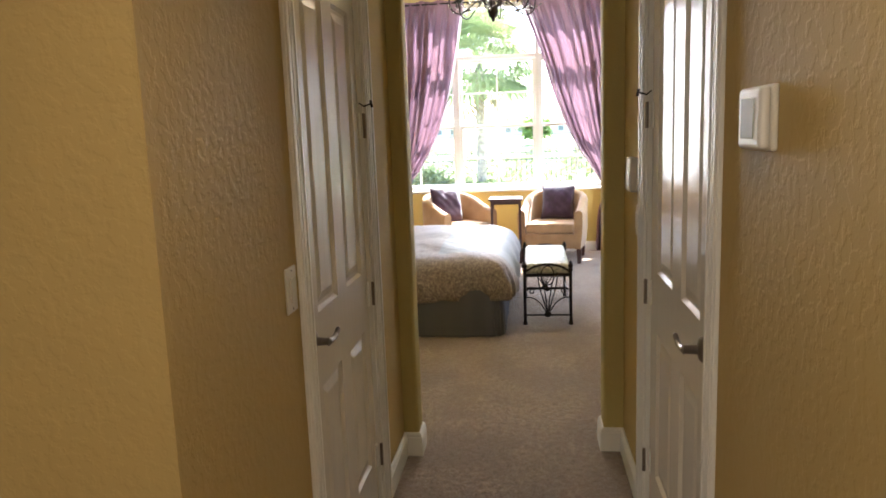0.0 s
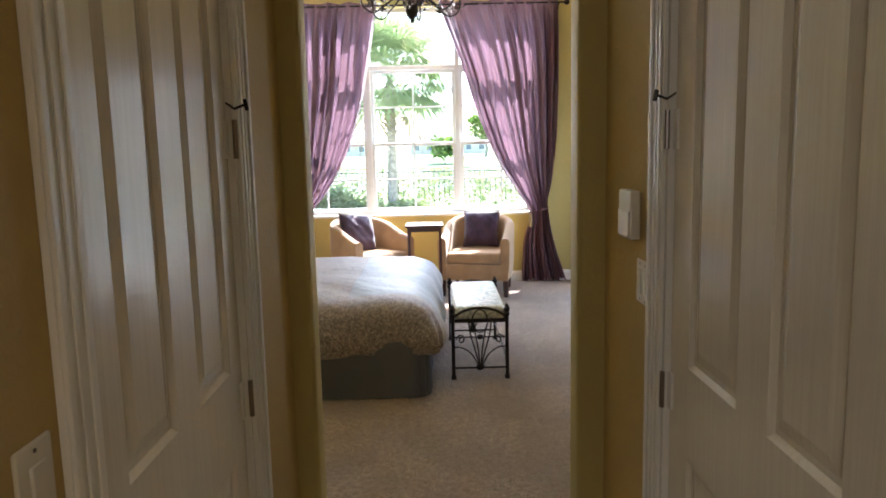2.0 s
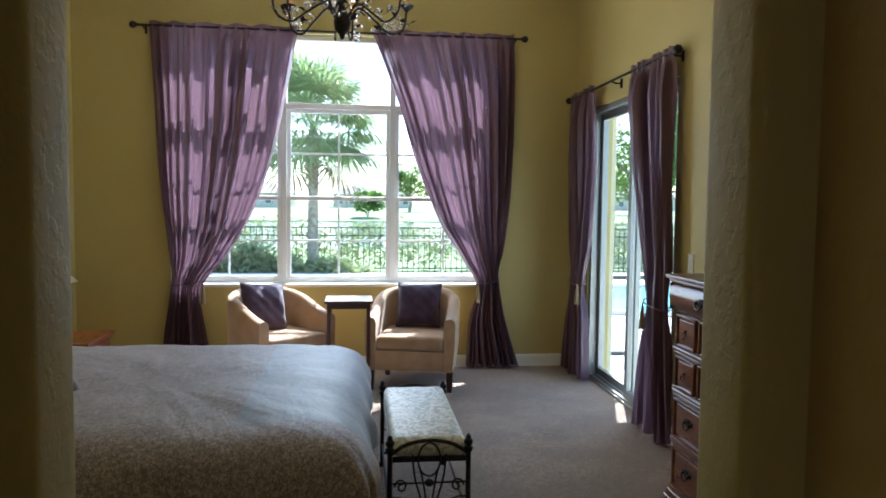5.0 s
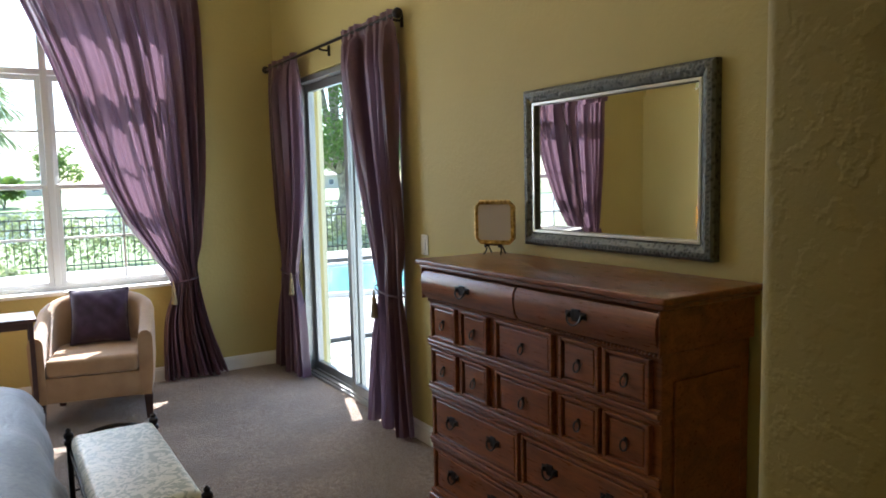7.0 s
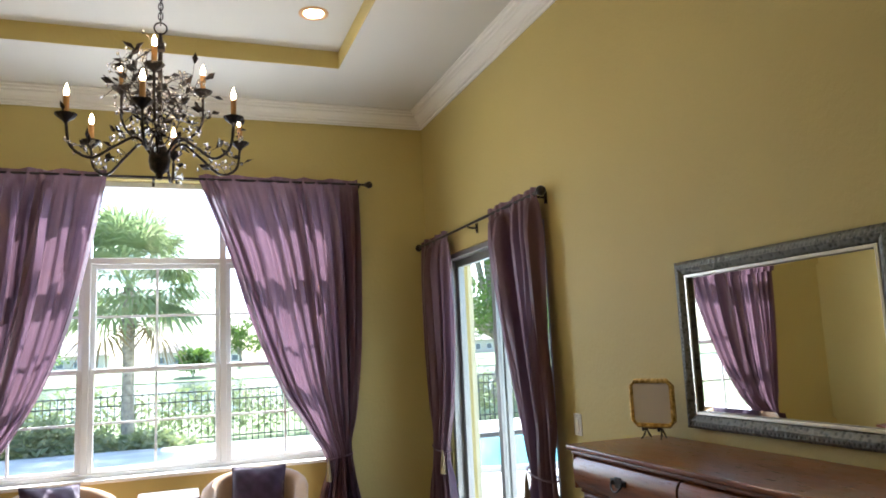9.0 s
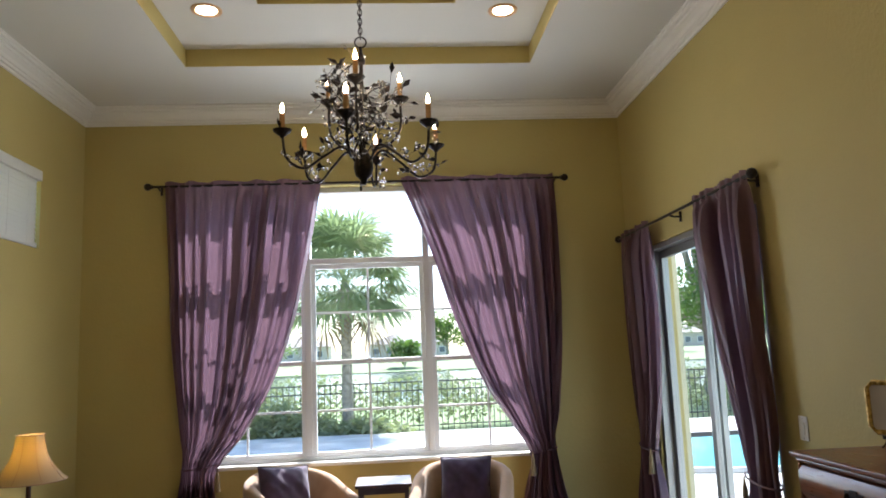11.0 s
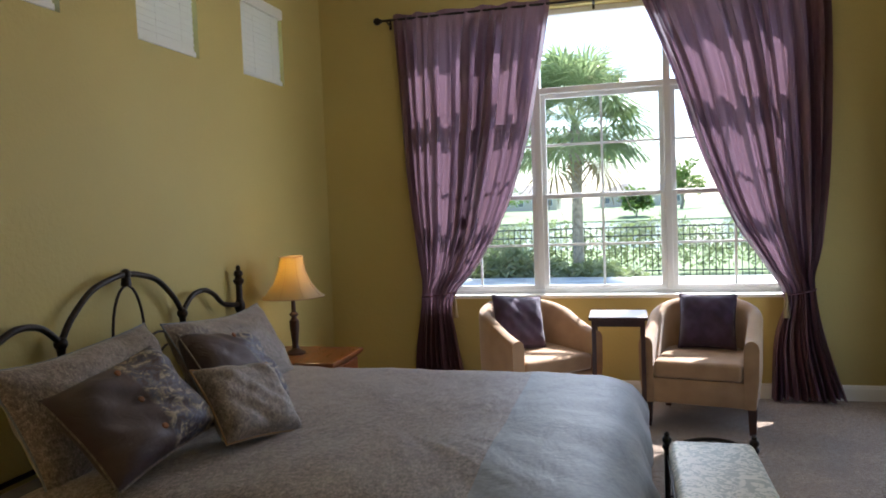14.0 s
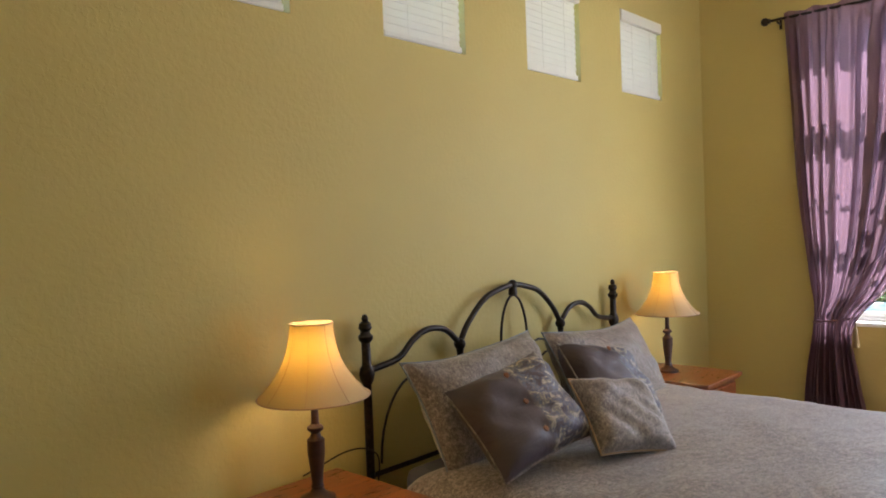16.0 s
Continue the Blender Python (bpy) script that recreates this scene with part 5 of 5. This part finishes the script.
rings = [[bm.verts.new((sx * (mw - fw - i), d, sz * (mh - fw - i))) for sx, sz in ((-1, -1), (1, -1), (1, 1), (-1, 1))] for i, d in ((0.0, 0.008), (0.0, 0.010), (0.022, 0.0106))]
for a, b in zip(rings, rings[1:]):
    for j in range(4):
        bm.faces.new((a[j], a[(j + 1) % 4], b[(j + 1) % 4], b[j]))
bm.faces.new(rings[-1])
bm.faces.new(rings[0][::-1])
part("mirror_pane", bm, M["mirror"], mi, "bevelled mirror glass")
for sz in (-1, 1):
    for i in range(52):
        x = -mw + 0.025 + i * (2 * mw - 0.05) / 51
        if sz == -1 and i == 0:
            nub = part("carving", sphere((0, 0, 0), 0.0095, n=6, squash=(1, 0.5, 1.3)), M["silver"], mi, smooth=True)
        else:
            nub = nub.copy()
            scene.collection.objects.link(nub)
        nub.location = (x, 0.036, sz * (mh - 0.022))
for sx in (-1, 1):
    for i in range(34):
        nub = nub.copy()
        scene.collection.objects.link(nub)
        nub.location = (sx * (mw - 0.022), 0.036, -mh + 0.045 + i * (2 * mh - 0.09) / 33)

# ---- plaque on its easel ----
pq = thing("framed_plaque", "small octagonal gold framed plaque on easel standing on dresser", "plaque", (1.56, 8.546, 1.186), -62)
s, c = 0.102, 0.030
def octagon(k):
    return [(-s + c + k * 0, -s + k), (s - c, -s + k), (s - k, -s + c), (s - k, s - c), (s - c, s - k), (-s + c, s - k), (-s + k, s - c), (-s + k, -s + c)]
bm = bmesh.new()
rings = [[bm.verts.new((x, d, z + 0.15)) for x, z in octagon(k)] for k, d in ((0.0, 0.010), (0.0, -0.004), (0.006, -0.008), (0.018, -0.006), (0.020, -0.002))]
for a, b in zip(rings, rings[1:]):
    for j in range(8):
        bm.faces.new((a[j], a[(j + 1) % 8], b[(j + 1) % 8], b[j]))
bm.faces.new(rings[0])
part("frame", bm, M["gold"], pq, "gold leaf octagonal frame")
bm = bmesh.new()
bm.faces.new([bm.verts.new((x, -0.0025, z + 0.15)) for x, z in octagon(0.0195)])
part("panel", bm, M["paper"], pq, "plain grey paper panel")
for x in (-0.035, 0.035):
    part("easel_leg", tube(curve_points([(x, 0.04, 0.004), (x, -0.0, 0.045), (x, -0.028, 0.038), (x, -0.03, 0.052)], 5), 0.0035, 6), M["iron"], pq)
    part("easel_foot", tube(curve_points([(x, 0.0, 0.046), (x * 1.1, -0.012, 0.02), (x * 1.25, -0.03, 0.004)], 5), 0.0035, 6), M["iron"], pq)
part("easel_bar", tube([(-0.035, 0.004, 0.045), (0.035, 0.004, 0.045)], 0.003, 6), M["iron"], pq)
part("easel_back", tube([(0, 0.012, 0.17), (0, 0.075, 0.004)], 0.003, 6), M["iron"], pq)

# ---- recessed lamps ----
# The pair at z 2.60 is unseen, added to brighten the hall walls.
for x, y, z in ((0.48, 10.33, 3.80), (-1.41, 10.30, 3.80), (0.48, 7.75, 3.80), (-1.41, 7.75, 3.80), (-0.24, 3.3, 2.60), (-0.24, 1.8, 2.60)):
    t = thing("recessed_ceiling_lamp", "lit round recessed ceiling lamp with gold trim", "ceiling lamp", (x, y, z), group="recessed lamps")
    bm = bmesh.new()
    rings = [[bm.verts.new((r * math.cos(2 * math.pi * i / 32), r * math.sin(2 * math.pi * i / 32), z)) for i in range(32)] for r, z in ((0.096, 0.0), (0.094, -0.008), (0.074, -0.010), (0.066, -0.004), (0.062, -0.002))]
    for a, b in zip(rings, rings[1:]):
        for j in range(32):
            bm.faces.new((a[j], a[(j + 1) % 32], b[(j + 1) % 32], b[j]))
    part("trim_ring", bm, M["goldtrim"], t, "warm gold lamp trim", smooth=True)
    part("bulb_face", lathe([(0.062, -0.0055), (0.062, -0.002)], 28), M["lens"], t)
    sp = new("recessed_light", bpy.data.lights.new("recessed_light", "SPOT"))
    sp.data.energy, sp.data.color, sp.data.spot_size, sp.data.spot_blend, sp.data.shadow_soft_size = 0.8 if z > 3 else 4.2, (1.0, 0.84, 0.64), radians(120), 0.8, 0.05
    sp.location = (x, y, z - 0.015)

# ---- chandelier ----
ch = thing("chandelier", "black iron chandelier with leaves, crystals and nine lit candles", "chandelier", (-0.415, 9.35, -0.05))
part("canopy", lathe([(0.0, 3.90), (0.02, 3.905), (0.055, 3.95), (0.062, 3.9795)], 20), M["iron"], ch, smooth=True)
links = 28
for i in range(links):
    if i == 0:
        link = part("chain_link", tube([(0.010 * math.cos(a), 0, 0.021 * math.sin(a)) for a in (2 * math.pi * k / 10 for k in range(10))], 0.0028, 5, closed=True), M["iron"], ch)
    else:
        link = link.copy()
        scene.collection.objects.link(link)
    link.matrix_local = pose(0, 0, 3.895 - i * (3.895 - 3.235) / (links - 1), 0, 0, 90 * (i % 2))
part("top_ring", tube([(0.028 * math.cos(a), 0, 3.20 + 0.028 * math.sin(a)) for a in (2 * math.pi * k / 16 for k in range(16))], 0.004, 6, closed=True), M["iron"], ch)
part("stem", lathe([(0.0, 2.47), (0.012, 2.475), (0.018, 2.50), (0.040, 2.52), (0.048, 2.56), (0.045, 2.60), (0.030, 2.63), (0.014, 2.66), (0.010, 3.08), (0.022, 3.09), (0.022, 3.12), (0.010, 3.14), (0.008, 3.175), (0.0, 3.18)], 16), M["iron"], ch, smooth=True)
rnd = random.Random(12)


def leaf_bm(bm, at, out, size):
    out = out.normalized()
    side = out.cross(Vector((rnd.uniform(-1, 1), rnd.uniform(-1, 1), rnd.uniform(-0.3, 1)))).normalized()
    up = side.cross(out)
    a, b, c, d = at, at + out * size * 0.5 + side * size * 0.26 + up * 0.004, at + out * size, at + out * size * 0.5 - side * size * 0.26 + up * 0.004
    m = at + out * size * 0.5 - up * size * 0.08
    vs = [bm.verts.new(p) for p in (a, b, c, d, m)]
    for f in ((0, 1, 4), (1, 2, 4), (2, 3, 4), (3, 0, 4)):
        bm.faces.new([vs[i] for i in f])


def sprig(bm, twigs, beads, parent):
    """Leaves, twigs and crystals too small to pick apart."""
    for name, b, mat, label in (("leaf", bm, "iron", ""), ("twig", twigs, "iron", ""), ("crystal", beads, "crystal", "clear glass crystal drops")):
        part(name, b, M[mat], parent, label, smooth=name == "crystal")["kind"] = "stuff"


def chandelier_arm(angle, r, z_cup, low):
    m = Matrix.Rotation(angle, 4, "Z")
    P = lambda a, z: m @ Vector((a, 0, z))
    if low:
        bends = [P(0.035, 2.58), P(r * 0.26, 2.655), P(r * 0.50, 2.60), P(r * 0.74, 2.535), P(r * 0.95, 2.575), P(r, z_cup - 0.02)]
    else:
        bends = [P(0.035, 2.60), P(r * 0.35, 2.66), P(r * 0.72, 2.70), P(r * 0.98, 2.78), P(r, z_cup - 0.02)]
    line = curve_points(bends, 6)
    arm = part("arm", tube(line, 0.0065, 7), M["iron"], ch, smooth=True)
    c = P(r, z_cup)
    part("cup", lathe([(0.006, -0.03), (0.014, -0.02), (0.040, 0.0), (0.046, 0.010), (0.030, 0.008), (0.014, 0.004)], 10, c), M["iron"], arm)
    part("candle", lathe([(0.0125, 0.0), (0.0125, 0.09)], 12, c), M["candle"], arm, "amber candle sleeve")
    b = part("bulb", lathe([(0.005, 0.09), (0.010, 0.102), (0.0105, 0.113), (0.006, 0.128), (0.0, 0.145)], 10, c), M["bulb"], arm, "lit flame shaped bulb", smooth=True)
    b.visible_shadow = False
    bm, beads, twigs = bmesh.new(), bmesh.new(), bmesh.new()
    for i in range(22 if low else 18):
        p = line[rnd.randrange(3, len(line) - 1)].copy()
        o = Vector((rnd.uniform(-1, 1), rnd.uniform(-1, 1), rnd.uniform(-0.3, 1.2))).normalized()
        e = p + o * rnd.uniform(0.03, 0.08)
        mid = (p + e) / 2 + Vector((0, 0, 0.012))
        tube([p, mid, e], 0.0014, 4, twigs)
        if i % 3 == 0:
            leaf_bm(bm, e, o, rnd.uniform(0.04, 0.065))
        else:
            sphere(e, 0.0075, beads, 6, (1, 1, 1.35))
            sphere((p + e) / 2 + Vector((0.006, 0, 0.01)), 0.005, beads, 6)
    sprig(bm, twigs, beads, arm)


for i in range(6):
    chandelier_arm(radians(22 + 60 * i), 0.395, 2.70, True)
for i in range(3):
    chandelier_arm(radians(-95 + 120 * i), 0.21, 2.93, False)
# the vine that climbs the stem
for turn in range(8):
    base_a = turn * 1.3
    line = curve_points([(0.02 * math.cos(base_a), 0.02 * math.sin(base_a), 2.64 + 0.022 * turn), (0.09 * math.cos(base_a + 0.6), 0.09 * math.sin(base_a + 0.6), 2.74 + 0.022 * turn), (0.15 * math.cos(base_a + 1.1), 0.15 * math.sin(base_a + 1.1), 2.82 + 0.022 * turn), (0.17 * math.cos(base_a + 1.8), 0.17 * math.sin(base_a + 1.8), 2.88 + 0.022 * turn)], 6)
    v = part("vine", tube(line, 0.003, 5), M["iron"], ch)
    bm, beads, twigs = bmesh.new(), bmesh.new(), bmesh.new()
    for i in range(38):
        p = line[rnd.randrange(2, len(line))].copy()
        o = Vector((rnd.uniform(-1, 1), rnd.uniform(-1, 1), rnd.uniform(-0.4, 1.0))).normalized()
        e = p + o * rnd.uniform(0.03, 0.09)
        tube([p, (p + e) / 2 + Vector((0, 0, 0.01)), e], 0.0014, 4, twigs)
        if i % 3 == 0:
            leaf_bm(bm, e, o, rnd.uniform(0.045, 0.075))
        else:
            sphere(e, 0.0075, beads, 6, (1, 1, 1.35))
    sprig(bm, twigs, beads, v)
gl = new("chandelier_light", bpy.data.lights.new("chandelier_light", "POINT"))
gl.data.energy, gl.data.color, gl.data.shadow_soft_size = 2.4, (1.0, 0.76, 0.48), 0.3
gl.location = (-0.415, 9.35, 2.95)
gl.data.use_shadow = True

# ---- outdoors ----
structure("ground", boxes(((-400, 12.02, -2.6), (400, 500, -2.5)), ((-400, -60, -2.6), (400, 12.02, -2.5))), M["lawn"], "broad flat lawn ground")
structure("pool_deck", boxes(((1.88, -4.0, -2.4), (14.0, 12.02, -0.06)), ((-9.0, 12.02, -2.4), (14.0, 21.3, -0.06))), M["deck"], "white textured concrete pool deck")
structure("exterior_wall", boxes(((XR + 0.2, SLIDE[1] + 0.03, -0.06), (XR + 0.25, 12.02, 3.6))), M["stucco"], "pale yellow stucco outer wall")
structure("bank", boxes(((-60, 21.3, -2.4), (60, 34.0, -0.30))), M["lawn"], "grassy bank beside the lake")
structure("lake", boxes(((-300, 34.0, -2.4), (300, 105.0, -1.25))), M["lake"], "calm pale lake water")
structure("far_bank", prism([(105.0, -2.4), (105.0, -1.15), (118.0, -0.55), (190.0, 0.3), (400.0, 0.6), (400.0, -2.4)], -350, 350, "x"), M["lawn"], "far green lawn across the lake")

# Unseen eaves, sized to cut the sun on the curtains and carpet.
structure("eave", boxes(((-3.4, 12.02, 3.6), (2.33, 12.44, 3.75))), M["trim"], "white painted roof eave over the window")
structure("eave", boxes(((1.88, -1.0, 2.7), (2.28, 12.019, 2.85))), M["trim"], "white painted eave over the sliding door")

pool = thing("swimming_pool", "turquoise swimming pool set in white deck", "swimming pool", (5.4, 16.6, -0.055))
bm = bmesh.new()
ring = [(3.0 * math.cos(a) * (1 + 0.12 * math.sin(2 * a)), 1.7 * math.sin(a)) for a in (2 * math.pi * i / 40 for i in range(40))]
bm.faces.new([bm.verts.new((x, y, 0.012)) for x, y in ring])
part("water", bm, M["pool"], pool, "clear turquoise pool water")
part("coping", tube([(x * 1.03, y * 1.05, 0.01) for x, y in ring], 0.06, 6, closed=True), M["deck"], pool)

# screen enclosure rail beyond the sliding door
enc = thing("screen_enclosure", "dark bronze aluminium screen enclosure frame on deck", "screen enclosure", (0, 0, -0.06))
for x in (3.3, 6.0):
    part("screen_post", boxes(((x, 12.46, 0), (x + 0.05, 12.51, 2.7))), M["fence"], enc)
part("screen_rail", boxes(((1.94, 12.46, 0.80), (6.05, 12.51, 0.84)), ((1.94, 12.46, 0.0), (6.05, 12.51, 0.04)), ((1.94, 12.46, 2.65), (6.05, 12.51, 2.70))), M["fence"], enc)


def fence(x0, x1, y, z0):
    t = thing("fence", "black painted aluminium picket fence along the lake", "fence", (x0, y, z0))
    L = x1 - x0
    for z in (0.12, 0.95, 1.15):
        part("rail", boxes(((0, -0.015, z), (L, 0.015, z + 0.03))), M["fence"], t)
    n = int(L / 0.14)
    bm = bmesh.new()
    box(bm, (-0.009, -0.009, 0), (0.009, 0.009, 1.2))
    p = part("picket", bm, M["fence"], t)
    for i in range(1, min(n, 200)):
        p = p.copy()
        scene.collection.objects.link(p)
        p.location = (i * 0.14, 0, 0)


fence(-9.0, 18.0, 23.6, -0.30)


def leaves(name, spots, mat, size, parent=None, seed=1, aspect=0.45):
    """Many small leaves round the given spots (centre, radii, count)."""
    r = random.Random(seed)
    vs, fs = [], []
    for c, rad, n in spots:
        for _ in range(n):
            while True:
                d = Vector((r.uniform(-1, 1), r.uniform(-1, 1), r.uniform(-1, 1)))
                if 0.25 < d.length < 1:
                    break
            p = Vector((c[0] + d.x * rad[0], c[1] + d.y * rad[1], c[2] + d.z * rad[2]))
            a = Vector((r.uniform(-1, 1), r.uniform(-1, 1), r.uniform(-0.8, 0.5))).normalized() * size * r.uniform(0.6, 1.3)
            b = a.orthogonal().normalized() * a.length * aspect
            b.rotate(Matrix.Rotation(r.uniform(0, 6.28), 3, a.normalized()))
            k = len(vs)
            vs += [p, p + a * 0.5 + b * 0.5, p + a, p + a * 0.5 - b * 0.5]
            fs.append((k, k + 1, k + 2, k + 3))
    me = bpy.data.meshes.new(name)
    me.from_pydata(vs, [], fs)
    me.materials.append(mat)
    ob = new(name, me)
    if parent:
        ob.parent = parent
    return ob


def broad_tree(x, y, z, h, r, seed, n=4500, size=0.16):
    t = thing("shade_tree", "broad leafy green tree across the water", "tree", (x, y, z))
    q = random.Random(seed)
    bm = tube([(0, 0, 0), (0.05 * h, 0, h * 0.2), (0.02 * h, 0.03 * h, h * 0.5), (0, 0, h * 0.8)], [h * 0.035, h * 0.028, h * 0.018, h * 0.006], 8)
    spots = []
    for i in range(16):
        a, e = q.uniform(0, 6.28), q.uniform(0.0, 1.0)
        d = r * (1 - 0.5 * e) * q.uniform(0.35, 0.8)
        c = (d * math.cos(a), d * math.sin(a), h * (0.38 + 0.5 * e))
        tube([(0.02 * h, 0, h * 0.3), (c[0] * 0.5, c[1] * 0.5, c[2] * 0.8), c], [h * 0.014, h * 0.009, h * 0.003], 5, bm)
        k = r * q.uniform(0.25, 0.42)
        spots.append((c, (k, k, k * 0.7), n // 16))
    part("trunk", bm, M["bark"], t)
    leaves("crown", spots, M["leaf"], size, t, seed)
    return t


def palm(x, y, z, h, fan, seed, n=46):
    t = thing("cabbage_palm", "cabbage palm with fan fronds and crosshatched trunk", "palm tree", (x, y, z))
    q = random.Random(seed)
    prof = [(0.16, 0.0), (0.125, 0.3), (0.115, h * 0.5), (0.12, h * 0.72), (0.15, h * 0.86), (0.14, h * 0.96), (0.06, h * 1.03)]
    part("trunk", lathe(prof, 14), M["bark"], t, smooth=True)
    bm = bmesh.new()
    for i in range(70):          # boots, the old leaf bases
        zz = h * (0.62 + 0.36 * i / 70)
        a = i * 2.4
        p = Vector((0.14 * math.cos(a), 0.14 * math.sin(a), zz))
        side = Vector((-math.sin(a), math.cos(a), 0)) * 0.045
        tip = p + Vector((0.07 * math.cos(a), 0.07 * math.sin(a), 0.12))
        vs = [bm.verts.new(v) for v in (p - side, p + side, tip, p + Vector((0.05 * math.cos(a), 0.05 * math.sin(a), 0)))]
        bm.faces.new((vs[0], vs[1], vs[2]))
        bm.faces.new((vs[0], vs[3], vs[2]))
        bm.faces.new((vs[1], vs[3], vs[2]))
    part("leaf_base", bm, M["bark"], t)
    for dead in (False, True):
        vs, fs = [], []
        for i in range(n if not dead else 3):
            a = q.uniform(0, 6.28)
            el = q.uniform(-0.55, 1.35) if not dead else q.uniform(-1.1, -0.5)
            L = fan * q.uniform(0.45, 0.62)
            d = Vector((math.cos(a) * math.cos(el), math.sin(a) * math.cos(el), math.sin(el)))
            c0 = Vector((0, 0, h))
            c = c0 + d * L
            side = d.cross(Vector((0, 0, 1)))
            side = side.normalized() if side.length > 0.1 else Vector((1, 0, 0))
            k = len(vs)
            vs += [c0 + side * 0.012, c + side * 0.008, c - side * 0.008, c0 - side * 0.012]
            fs.append((k, k + 1, k + 2, k + 3))
            up = side.cross(d).normalized()
            for j in range(17):
                f = (j / 16 - 0.5) * 2
                w = (d * math.cos(f * 1.9) + side * math.sin(f * 1.9)).normalized()
                l = fan * 0.52 * (1 - 0.35 * abs(f)) * q.uniform(0.85, 1.1)
                m1 = c + w * l * 0.55 + up * 0.02
                e = c + w * l + Vector((0, 0, -0.22 * l - 0.10 * l * q.random()))
                b = w.cross(up).normalized() * 0.019 * (1 + fan * 0.3)
                k = len(vs)
                vs += [c, m1 + b, e, m1 - b]
                fs.append((k, k + 1, k + 2, k + 3))
        me = bpy.data.meshes.new("fronds")
        me.from_pydata(vs, [], fs)
        me.materials.append(M["deadfrond"] if dead else M["frond"])
        ob = new("dry_fronds" if dead else "fronds", me)
        ob.parent = t
    return t


palm(-1.36, 22.2, -0.30, 3.42, 2.0, 3, 130)
palm(-5.5, 25.0, -0.30, 3.4, 1.8, 4, 60)
broad_tree(10.6, 31.0, -0.65, 8.6, 4.2, 5, 12000, 0.20)
broad_tree(16.5, 38.0, -0.65, 9.0, 4.5, 6, 6000, 0.24)
for i, (x, y, h, r) in enumerate(((-33, 122, 9, 6), (-22, 128, 8, 5), (1, 112, 4.2, 3.0), (9, 140, 10, 5), (24, 125, 9, 6), (48, 130, 11, 7), (-55, 135, 11, 7), (72, 128, 10, 7), (34, 150, 12, 7))):
    broad_tree(x, y, -0.9, h, r, 20 + i, 1600, 0.7)


def shrub(x, y, z, rx, ry, h, n, seed, size=0.12):
    t = thing("shrub", "low leafy green shrub beside the deck", "shrub", (x, y, z), group="shrubs along the deck")
    part("stems", tube([(0, 0, 0), (0.02, 0.0, h * 0.6)], [0.02, 0.008], 5), M["bark"], t)
    leaves("foliage", [((0, 0, h * 0.55), (rx, ry, h * 0.5), n)], M["shrub"], size, t, seed, 0.3)


q = random.Random(9)
for i in range(13):
    shrub(-6.6 + i * 0.5 + q.uniform(-0.15, 0.15), 21.75 + q.uniform(-0.15, 0.6) - 0.8 * max(0, 4 - i) * 0.3, -0.30, 0.55, 0.5, q.uniform(0.55, 1.0) if i < 10 else q.uniform(0.3, 0.55), 700, 40 + i, 0.20)
hedge = tagged(leaves("hedge", [((x * 0.8 - 9, 24.3 + 0.2 * math.sin(x), 0.42 + 0.06 * math.sin(x * 2.3)), (0.8, 0.5, 0.66 + 0.12 * math.sin(x * 1.7)), 620) for x in range(34)], M["shrub"], 0.12, None, 77),
               "long loose green hedge growing behind the fence", "hedge", kind="stuff")


def house(x, y, w, d, h, seed):
    t = thing("house", "distant cream plaster house with tiled hip roof", "house", (x, y, 0.0))
    part("wall", boxes(((-w / 2, 0, -1), (w / 2, d, h))), M["houseplaster"], t)
    bm = bmesh.new()
    o = 0.7
    A = [bm.verts.new(p) for p in ((-w / 2 - o, -o, h), (w / 2 + o, -o, h), (w / 2 + o, d + o, h), (-w / 2 - o, d + o, h), (-w / 2 + d / 2, d / 2, h + 2.6), (w / 2 - d / 2, d / 2, h + 2.6))]
    for f in ((0, 1, 5, 4), (1, 2, 5), (2, 3, 4, 5), (3, 0, 4), (3, 2, 1, 0)):
        bm.faces.new([A[i] for i in f])
    part("roof", bm, M["rooftile"], t)
    n = int(w / 3)
    for i in range(n):
        c = -w / 2 + (i + 0.5) * w / n
        wn_ = part("window", boxes(((c - 0.7, -0.06, 0.9), (c + 0.7, 0.02, 2.3))), M["winframe"], t)
        part("pane", boxes(((c - 0.6, -0.08, 1.0), (c + 0.6, -0.061, 2.2))), M["darkglass"], wn_)
        if h > 4:
            wn_ = part("window", boxes(((c - 0.6, -0.06, 3.9), (c + 0.6, 0.02, 5.1))), M["winframe"], t)
            part("pane", boxes(((c - 0.5, -0.08, 4.0), (c + 0.5, -0.061, 5.0))), M["darkglass"], wn_)


house(-26, 165, 22, 12, 3.2, 1)
house(3, 172, 18, 12, 3.2, 2)
house(32, 168, 22, 12, 5.8, 3)
house(66, 170, 24, 12, 3.2, 4)
house(-60, 172, 24, 12, 5.8, 5)
